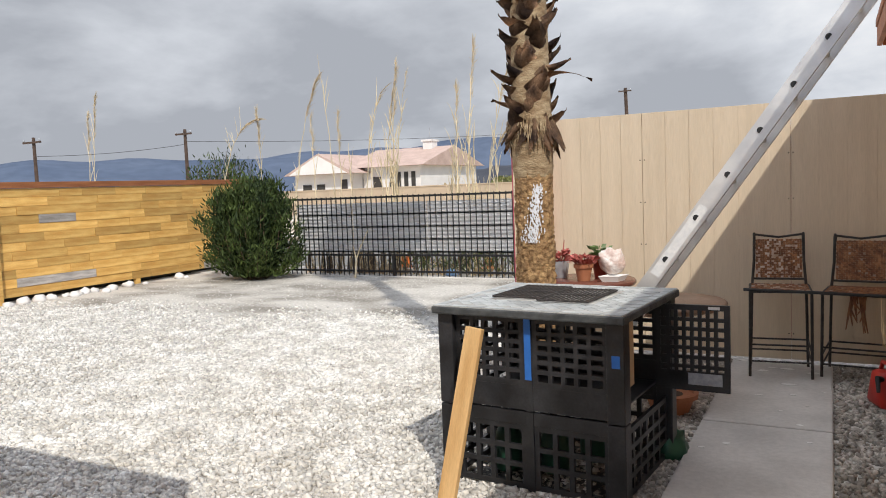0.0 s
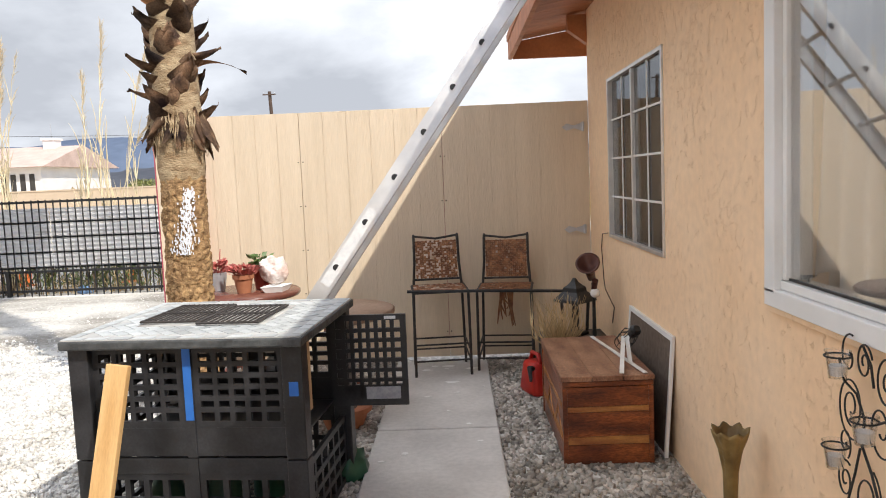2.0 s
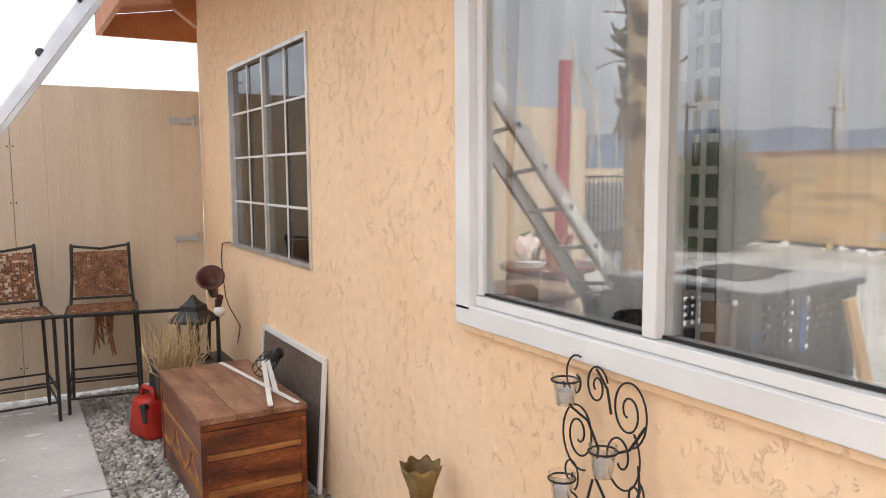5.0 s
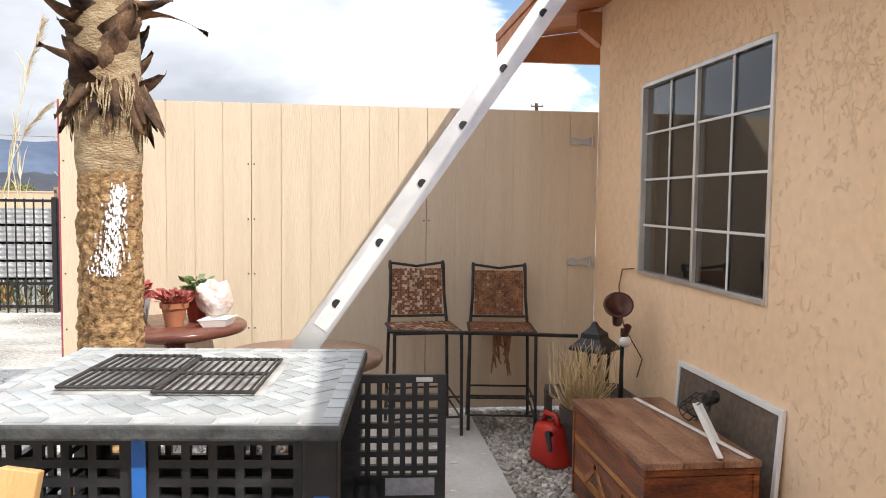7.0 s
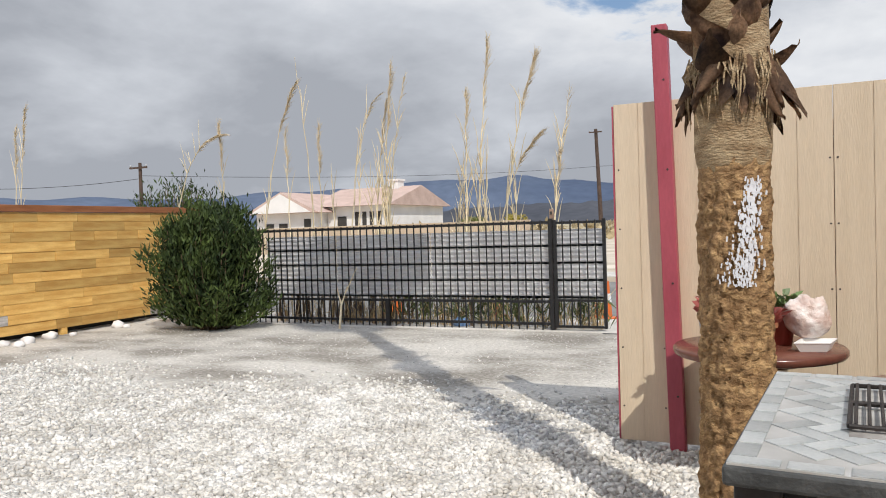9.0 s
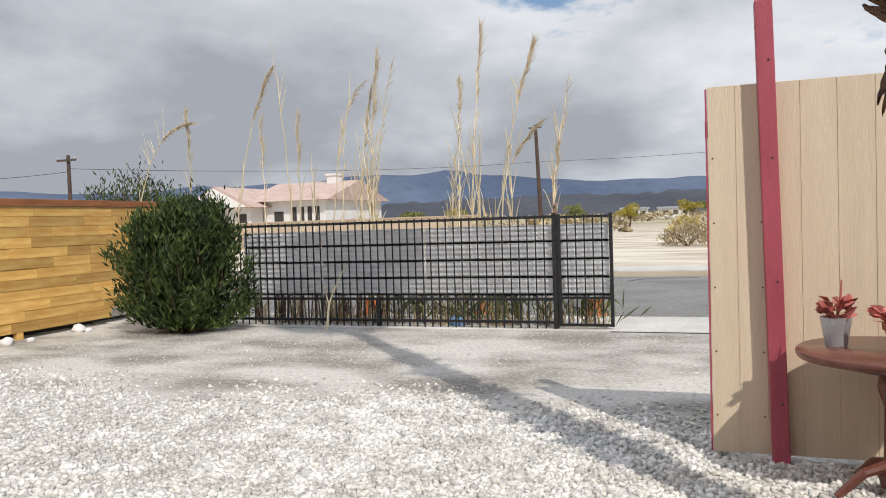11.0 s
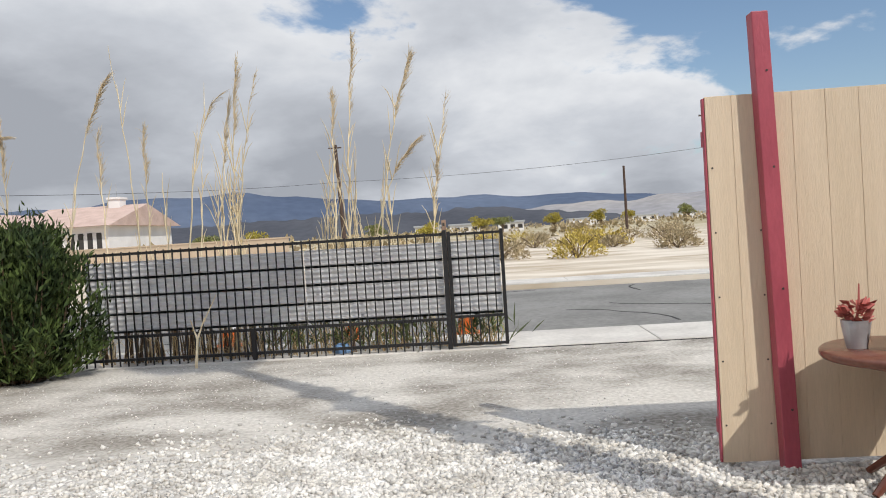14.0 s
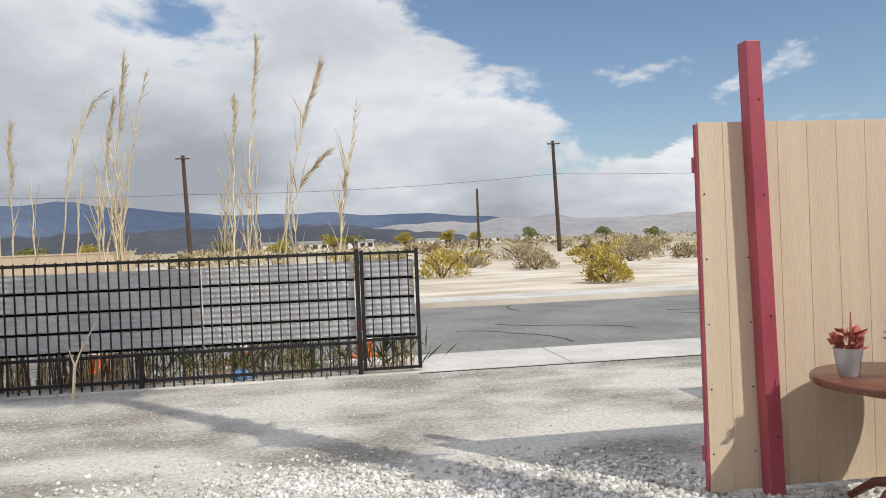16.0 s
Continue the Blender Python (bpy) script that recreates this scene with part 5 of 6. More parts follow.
def fence_foot():
    """Low dry growth and a few stray things behind the pickets."""
    r = random.Random(31)
    bm = B()
    for k in range(300):
        x = r.uniform(-10.3, -4.95); h = r.uniform(0.15, 0.55)
        p = Vector((x, 5.06 + r.uniform(0, 0.3), 0))
        tube(bm, [p, p + Vector((r.uniform(-0.1, 0.1), 0, h * 0.6)), p + Vector((r.uniform(-0.2, 0.2), r.uniform(-0.1, 0.1), h))], [0.008, 0.006, 0.002], 3)
    tagged(part("dry_growth", bm, M_straw), "dry straw stems along the foot of the fence", "dry grass", "", "stuff")
    bm = B()
    for k in range(110):
        x = r.uniform(-10.4, -5.6) if k % 3 else r.gauss(-9.0, 0.5)
        p = Vector((x, 5.10 + r.uniform(0, 0.35), -0.02))
        q = p + Vector((r.uniform(-0.06, 0.06), 0, r.uniform(0.35, 0.62)))
        tube(bm, [p, q], [0.014, 0.009], 4)
    tagged(part("dark_stems", bm, M_twig), "dark woody cane stems behind the fence foot", "canes", "", "stuff")
    ps, ds = [], []
    for k in range(380):
        x = r.gauss(r.choice((-7.7, -6.9, -6.2, -5.2)), 0.22)
        ps.append((x, 5.04 + r.uniform(0, 0.3), r.uniform(0.02, 0.3))); ds.append((r.gauss(0, 0.6), r.gauss(0, 0.3), 0.8))
    tagged(leaves("green_blades", np.array(ps), np.array(ds), 0.32, 0.014, M_leafblade), "green blade leaves at the foot of the fence", "grass", "", "stuff")
    for x, w, h in ((-9.3, 0.36, 0.62), (-7.3, 0.26, 0.55), (-5.45, 0.36, 0.62)):
        t = thing("orange_barrier", (x, 7.4, -0.13), "bright orange plastic road barrier on the road edge", "barrier", "orange barriers")
        bm = B(); lathe(bm, [(w * 0.6, 0), (w * 0.6, 0.03), (w * 0.42, 0.04), (w * 0.3, h)], 14); part("body", bm, M_orange, t)
        bm = B(); lathe(bm, [(w * 0.385, h * 0.45), (w * 0.345, h * 0.68)], 14, (0, 0, 0), False); bmesh.ops.scale(bm, vec=(1.03, 1.03, 1), verts=bm.verts[:]); part("band", bm, M_white, t, "white band")
    bm = B(); bmesh.ops.create_icosphere(bm, subdivisions=3, radius=0.5)
    for v in bm.verts:
        v.co = Vector((v.co.x * 0.26, v.co.y * 0.18, max(0, v.co.z * 0.16 + 0.06))) * (1 + 0.25 * noise.noise(v.co * 5))
    b = tagged(part("plastic_bag", bm, M_bluegrey, None, "", True), "crumpled light blue plastic bag at the fence", "bag"); b.matrix_world = pose(-7.0, 5.12, 0)
    bm = B(); tube(bm, [(-8.75, 4.62, 0), (-8.72, 4.64, 0.35), (-8.62, 4.66, 0.62)], [0.02, 0.015, 0.006], 6); tube(bm, [(-8.72, 4.64, 0.35), (-8.80, 4.66, 0.6)], [0.012, 0.005], 6); tube(bm, [(-8.64, 4.66, 0.55), (-8.45, 4.66, 0.9)], [0.01, 0.004], 6)
    tagged(part("bare_sapling", bm, M_reed), "bare grey forked sapling before the iron fence", "sapling")


fence_foot()

# ---- tiled counter on black crates ----


def lattice(bm, x0, x1, z0, z1, nx, nz, bar, y, th, rim):
    """A plastic lattice in the xz plane: one sheet with square holes, given thickness."""
    def cuts(a, b, n):
        c = [a, a + rim]
        for k in range(1, n):
            m = a + rim + (b - a - 2 * rim) * k / n
            c += [m - bar / 2, m + bar / 2]
        return c + [b - rim, b]
    xs, zs = cuts(x0, x1, nx), cuts(z0, z1, nz)
    grid = [[bm.verts.new((x, y - th / 2, z)) for x in xs] for z in zs]
    faces = [bm.faces.new((grid[j][i], grid[j][i + 1], grid[j + 1][i + 1], grid[j + 1][i])) for j in range(len(zs) - 1) for i in range(len(xs) - 1) if not (i % 2 and j % 2)]
    r = bmesh.ops.extrude_face_region(bm, geom=faces, use_keep_orig=True)
    bmesh.ops.translate(bm, vec=(0, th, 0), verts=[v for v in r["geom"] if isinstance(v, bmesh.types.BMVert)])


def counter():
    t = thing("outdoor_counter", (-2.29, -2.97, 0), "tiled slab counter standing on stacked black plastic crates", "counter", "", "", -5.0)
    # crates
    hx, hy = 0.47, 0.40
    for name, z0, z1, cols, rows, bar in (("lower_crate", 0.0, 0.43, 4, 3, 0.026), ("upper_crate", 0.435, 0.925, 5, 6, 0.022)):
        bm = B(); span(bm, (-hx + 0.046, -hy + 0.02, z0 + 0.005), (hx - 0.046, hy - 0.02, z0 + 0.015)); c = part(name, bm, M_plastic, t)
        for x in (-hx, hx):
            for y in (-hy, hy):
                bm = B(); span(bm, (x - 0.045, y - 0.045, z0), (x + 0.045, y + 0.045, z1), 0.006); part("corner_post", bm, M_plastic, c)
        up = z1 > 0.5
        for side in (-1, 1):
            for half in (-1, 1):
                bm = B()
                xa, xb = (-hx + 0.045, -0.022) if half < 0 else (0.022, hx - 0.045)
                lattice(bm, xa, xb, z0 + (0.13 if up else 0.02), z1 - (0.005 if up else 0.07), cols, rows, bar, side * hy, 0.02, 0.028)
                if up:
                    span(bm, (xa, side * hy - 0.012, z0 + 0.005), (xb, side * hy + 0.012, z0 + 0.13))
                else:
                    span(bm, (xa, side * hy - 0.014, z1 - 0.07), (xb, side * hy + 0.014, z1), 0.003)
                part("lattice_panel", bm, M_plastic, c)
            bm = B(); span(bm, (-0.022, side * hy - 0.016, z0), (0.022, side * hy + 0.016, z1)); part("mullion", bm, M_plastic, c)
            bm = B(); lattice(bm, -hy + 0.045, hy - 0.045, z0 + 0.02, z1 - 0.06, 6, 4, bar, 0, 0.02, 0.03)
            bmesh.ops.rotate(bm, cent=(0, 0, 0), matrix=Matrix.Rotation(radians(90), 3, "Z"), verts=bm.verts[:])
            bmesh.ops.translate(bm, vec=(side * hx, 0, 0), verts=bm.verts[:])
            if not (up and side > 0):
                part("side_panel", bm, M_plastic, c)
            else:
                bm.free()
    # open side door swung out at the back corner
    bm = B(); lattice(bm, 0.0, 0.40, 0.42, 0.90, 8, 8, 0.020, 0, 0.022, 0.03)
    span(bm, (0.03, -0.011, 0.45), (0.37, 0.011, 0.53))
    d = part("door", bm, M_plastic, t, "open black lattice door"); d.matrix_local = pose(0.425, 0.36, 0.0, 0, 0, 2)
    bm = B(); span(bm, (0.18, -0.0145, 0.455), (0.36, -0.0125, 0.52)); part("label_sheet", bm, M_labelgrey, d, "grey paper label")
    bm = B(); span(bm, (0.29, -0.0145, 0.876), (0.35, -0.0125, 0.892)); part("maker_plate", bm, M_label, d, "small white plate")
    # slab
    bm = B(); span(bm, (-0.53, -0.485, 0.925), (0.53, 0.485, 0.965), 0.008); top = part("tabletop", bm, M_slabedge, t, "dark slab edge")
    bm = B(); span(bm, (-0.522, -0.477, 0.9645), (0.522, 0.477, 0.969)); part("grout_bed", bm, M_grout, top)
    shared = {}

    def tile(x, y, w, h, rz):
        key = (w, h)
        if key not in shared:
            bm = B(); span(bm, (-w / 2 + 0.002, -h / 2 + 0.002, 0.966), (w / 2 - 0.002, h / 2 - 0.002, 0.9715), 0.0012); shared[key] = mesh_of(bm, "tile", M_tile)
        o = new("tile", shared[key]); o.parent = top; o.location = (x, y, 0); o.rotation_euler = (0, 0, radians(rz))
    w, h = 0.098, 0.05
    for k in range(10):
        tile(-0.475 + k * 0.1055, -0.452, w, h, 0); tile(-0.475 + k * 0.1055, 0.452, w, h, 0)
    for k in range(9):
        tile(-0.497, -0.38 + k * 0.095, 0.09, h, 90); tile(0.497, -0.38 + k * 0.095, 0.09, h, 90)
    # herringbone field
    c45 = math.sqrt(0.5)
    for i in range(-14, 15):
        for j in range(-14, 15):
            for q in (0, 1):
                u, v = (i * 0.05 + j * 0.10, -i * 0.05 + j * 0.10) if q == 0 else (i * 0.05 + j * 0.10 + 0.025 + 0.05, -i * 0.05 + j * 0.10 + 0.025)
                x, y = c45 * (u - v), c45 * (u + v)
                if abs(x) < 0.43 and abs(y) < 0.385 and not (-0.31 < x < 0.27 and -0.20 < y < 0.27):
                    tile(x, y, 0.1, 0.05, 45 if q == 0 else 135)
    # hole's dark pan and the two grates
    bm = B(); span(bm, (-0.32, -0.21, 0.9695), (0.28, 0.28, 0.9725)); part("fire_pan", bm, M_ash, t, "ash-grey pan under the grates")
    for x0, dy in ((-0.31, 0.03), (-0.02, -0.02)):
        bm = B()
        y0, y1 = -0.20 + dy, 0.24 + dy
        tube(bm, [(x0, y0, 0.984), (x0 + 0.285, y0, 0.984), (x0 + 0.285, y1, 0.984), (x0, y1, 0.984), (x0, y0, 0.984)], 0.006, 6)
        g = thing("grill_grate", (0, 0, 0), "rusty cast iron grill grate lying on the counter", "grate", "grill grates")
        g.matrix_world = pose(-2.30, -2.97, 0, 0, 0, -5)
        part("grate_rim", bm, M_rust, g)
        bm = B(); tube(bm, [(x0, (y0 + y1) / 2, 0.986), (x0 + 0.285, (y0 + y1) / 2, 0.986)], 0.007, 6); part("cross_bar", bm, M_rust, g)
        bm = B(); tube(bm, [(0, y0, 0.988), (0, y1, 0.988)], 0.0042, 6); me = mesh_of(bm, "grate_bar", M_rust)
        for k in range(11):
            o = new("grate_bar", me); o.parent = g; o.location = (x0 + 0.012 + k * 0.26 / 10, 0, 0)
    # tape
    bm = B(); span(bm, (-0.016, -hy - 0.0195, 0.60), (0.020, -hy - 0.017, 0.93)); part("blue_tape", bm, M_blue, t, "blue masking tape strip")
    bm = B(); span(bm, (0.455, -hy - 0.048, 0.71), (0.495, -hy - 0.0455, 0.77)); part("blue_tape", bm, M_blue, t, "blue masking tape strip")
    # cardboard standing inside the open side
    bm = B(); span(bm, (0.43, -0.33, 0.55), (0.45, -0.10, 0.88), 0.004); part("cardboard", bm, M_card, t, "tan cardboard sheet")
    # bottles and cloth in the lower crate
    for x, y, mm, lab in ((-0.2, -0.2, M_greenplastic, "green plastic jug inside the crate"), (0.05, -0.15, M_greenplastic, "green plastic jug inside the crate"), (0.2, 0.1, M_greenplastic, "green plastic jug inside the crate")):
        j = thing("jug", (-2.345 + x, -2.95 + y, 0.03), lab, "jug", "jugs in the crate")
        bm = B(); lathe(bm, [(0.07, 0), (0.08, 0.02), (0.08, 0.18), (0.05, 0.24), (0.02, 0.27)], 14); part("body", bm, mm, j, "", True)
        bm = B(); lathe(bm, [(0.022, 0.27), (0.022, 0.30)], 10); part("cap", bm, M_white, j)
    bm = B(); bmesh.ops.create_icosphere(bm, subdivisions=3, radius=0.5)
    for v in bm.verts:
        v.co = Vector((v.co.x * 0.22, v.co.y * 0.3, max(0, v.co.z + 0.1) * 0.26)) * (1 + 0.3 * noise.noise(v.co * 6))
    c = tagged(part("green_bag", bm, M_greenplastic, None, "", True), "crumpled dark green plastic bag by the counter", "bag"); c.matrix_world = pose(-1.79, -2.55, 0)
    # board leaning on the front
    p = thing("pine_plank", (-2.67, -3.66, 0), "pale pine plank leaning on the counter", "plank")
    bm = B(); box(bm, (0, 0, 0.447), (0.095, 0.035, 0.905), None, 0.004); o = part("board", bm, M_pine, p)
    o.matrix_local = pose(-0.02, 0.02, 0.0, -10.5, 7.0, -6)


M_ash = mat("ash", (0.55, 0.53, 0.49), (0.24, 0.22, 0.20), 0.95, 9)
M_labelgrey = mat("grey_label", (0.36, 0.37, 0.40), (0.26, 0.27, 0.30), 0.6, 40)
M_card = mat("cardboard", (0.52, 0.37, 0.22), (0.44, 0.31, 0.18), 0.9, 5)
M_greenplastic = mat("dark_green_plastic", (0.02, 0.09, 0.05), (0.012, 0.05, 0.03), 0.4, 6)
counter()

# ---- ladder ----


def ladder():
    a, b = Vector((-2.627, -2.424, 0.0)), Vector((-1.129, -2.166, 2.113))
    d = (b - a).normalized()
    L = 4.3
    side = Vector((0.045, 1.0, 0)).normalized()
    side = (side - d * side.dot(d)).normalized()
    up = d.cross(side)
    if up.x > 0:
        up = -up
    frame_m = Matrix((d, side, up)).transposed()
    t = thing("ladder", a, "long aluminium extension ladder leaning on the eave", "ladder")
    for k in (0, 1):
        bm = B()
        o = side * (0.42 * k)
        q = 1 if k == 0 else -1
        prof = ((-0.003, -0.048), (-0.003, 0.048), (0.036, 0.048), (0.036, 0.043), (0.003, 0.043), (0.003, -0.043), (0.036, -0.043), (0.036, -0.048))
        ends = [[bm.verts.new((x, y * q, z)) for y, z in prof] for x in (0, L)]
        bm.faces.new(ends[0]); bm.faces.new(ends[1])
        for e in range(8):
            bm.faces.new((ends[0][e], ends[0][(e + 1) % 8], ends[1][(e + 1) % 8], ends[1][e]))
        bmesh.ops.transform(bm, matrix=Matrix.Translation(o) @ frame_m.to_4x4(), verts=bm.verts[:])
        r = part("rail", bm, M_alu, t)
        # foot
        bm = B(); vs = span(bm, (-0.02, -0.03, -0.055), (0.10, 0.03, 0.055), 0.004); bmesh.ops.transform(bm, matrix=Matrix.Translation(o) @ frame_m.to_4x4(), verts=bm.verts[:]); part("foot", bm, M_iron, r)
        for j in range(13):
            s = 0.15 + j * 0.304
            bm = B(); vs = lathe(bm, [(0.019, -0.0045), (0.019, 0.004)], 14)
            for v in bm.verts:
                if v.co.y > 0.006:
                    v.co.y = 0.006
            bmesh.ops.transform(bm, matrix=Matrix.Translation(o + d * s + side * (-0.0045 if k == 0 else 0.0045)) @ frame_m.to_4x4() @ Matrix.Rotation(radians(-90), 4, "X"), verts=bm.verts[:])
            part("rung_end", bm, M_iron, r)
    for j in range(13):
        s = 0.15 + j * 0.304
        bm = B(); tube(bm, [d * s, d * s + side * 0.42], 0.016, 10); part("rung", bm, M_alu, t)
    bm = B(); vs = span(bm, (1.25, -0.0065, -0.03), (1.75, -0.0045, 0.03)); bmesh.ops.transform(bm, matrix=frame_m.to_4x4(), verts=bm.verts[:]); part("label_strip", bm, M_label, t, "worn white warning label")


ladder()

# ---- tables and plants ----


def round_table(at, r, z, top, label):
    t = thing("round_table", at, label, "table", "round tables")
    bm = B(); lathe(bm, [(r - 0.03, z - 0.05), (r - 0.01, z - 0.045), (r, z - 0.03), (r, z - 0.012), (r - 0.012, z)], 48); part("tabletop", bm, top, t, "", True)
    bm = B(); lathe(bm, [(r * 0.55, z - 0.09), (r * 0.55, z - 0.051)], 32); part("apron", bm, top, t)
    bm = B(); lathe(bm, [(0.06, 0.05), (0.075, 0.12), (0.045, 0.2), (0.04, 0.45), (0.07, 0.55), (0.06, z - 0.091)], 20); part("pedestal", bm, M_tabletop, t, "", True)
    for k in range(4):
        a = k * math.pi / 2 + 0.4
        c, s = math.cos(a), math.sin(a)
        bm = B(); tube(bm, [(0.04 * c, 0.04 * s, 0.16), (0.16 * c, 0.16 * s, 0.13), (0.30 * c, 0.30 * s, 0.02)], [0.03, 0.026, 0.02], 8); part("foot", bm, M_tabletop, t)


round_table((-2.88, -0.50, 0), 0.44, 0.745, M_tabletop, "red-brown round pedestal table by the tan fence")
round_table((-2.05, -1.28, 0), 0.44, 0.70, M_tableold, "weathered round pedestal table behind the counter")


def pot(at, r, h, m, label, rim=True):
    t = thing("plant_pot", at, label, "plant pot", "potted plants")
    bm = B()
    prof = [(r * 0.68, 0), (r * 0.95, h * 0.78)] + ([(r * 1.08, h * 0.78), (r * 1.1, h)] if rim else [(r, h)]) + [(r * 0.92, h), (r * 0.88, h * 0.9)]
    lathe(bm, prof, 28); part("pot", bm, m, t, "", False)
    bm = B(); lathe(bm, [(r * 0.86, h * 0.86), (r * 0.5, h * 0.9), (0.005, h * 0.91)], 20); part("soil", bm, M_soil, t)
    return t


def plant_leaves(t, n, spread, hz, ln, wd, m, base):
    r = rng
    ps, ds = [], []
    for k in range(n):
        a = r.uniform(0, 6.283); q = r.random()
        ps.append((spread * q * math.cos(a), spread * q * math.sin(a), base + hz * r.random())); ds.append((math.cos(a), math.sin(a), r.uniform(0.1, 1.0)))
    leaves("foliage", np.array(ps), np.array(ds), ln, wd, m, t)


def table_things():
    z = 0.745
    p = pot((-3.12, -0.42, z), 0.075, 0.15, M_galv, "zinc pot with a pink succulent on the table", False)
    plant_leaves(p, 60, 0.06, 0.10, 0.07, 0.022, M_pink, 0.13)
    bm = B(); tube(bm, [(0.0, 0, 0.13), (0.02, 0, 0.22), (0.03, 0.01, 0.34)], [0.008, 0.007, 0.004], 6); tube(bm, [(0.02, 0, 0.2), (0.06, 0.0, 0.27)], [0.006, 0.003], 6); part("stem", bm, M_pink, p)
    p = pot((-2.86, -0.60, z), 0.078, 0.145, M_terracotta, "terracotta pot with a spreading pink succulent")
    plant_leaves(p, 110, 0.09, 0.06, 0.075, 0.018, M_pink, 0.14)
    p = pot((-2.76, -0.42, z), 0.075, 0.16, M_gasdull, "dull red pot with green leafy plant")
    plant_leaves(p, 90, 0.09, 0.13, 0.06, 0.02, M_succulent, 0.14)
    # foam tray with a clear bag over it
    t = thing("foam_tray", (-2.60, -0.60, z), "white foam egg tray on the table", "tray")
    bm = B(); lathe(bm, [(0.085, 0), (0.115, 0.045), (0.118, 0.045), (0.118, 0.05), (0.105, 0.05), (0.08, 0.008)], 4); bmesh.ops.scale(bm, vec=(1.25, 0.8, 1), verts=bm.verts[:]); bmesh.ops.rotate(bm, cent=(0, 0, 0), matrix=Matrix.Rotation(0.78, 3, "Z"), verts=bm.verts[:]); part("tray", bm, M_foam, t)
    bm = B(); bmesh.ops.create_icosphere(bm, subdivisions=4, radius=0.5)
    for v in bm.verts:
        q = v.co.copy()
        v.co = Vector((q.x * 0.24, q.y * 0.2, (q.z + 0.5) * 0.22)) * (1 + 0.22 * noise.noise(q * 3.0) + 0.10 * noise.noise(q * 11))
    b = tagged(part("plastic_bag", bm, M_bagpink, None, "", True), "crumpled clear pinkish plastic bag on the table", "bag"); b.matrix_world = pose(-2.63, -0.50, z + 0.045)
    # big empty pot under the back table
    pot((-1.93, -1.75, 0), 0.17, 0.15, M_terracotta, "wide terracotta pot standing on the gravel")


M_gasdull = mat("red_glaze", (0.36, 0.06, 0.04), (0.28, 0.05, 0.03), 0.4, 6)
M_bagpink = mat("cloudy_plastic", (0.80, 0.73, 0.69), (0.62, 0.43, 0.36), 0.25, 14, 0.8, 30)
table_things()

# ---- bar stools ----


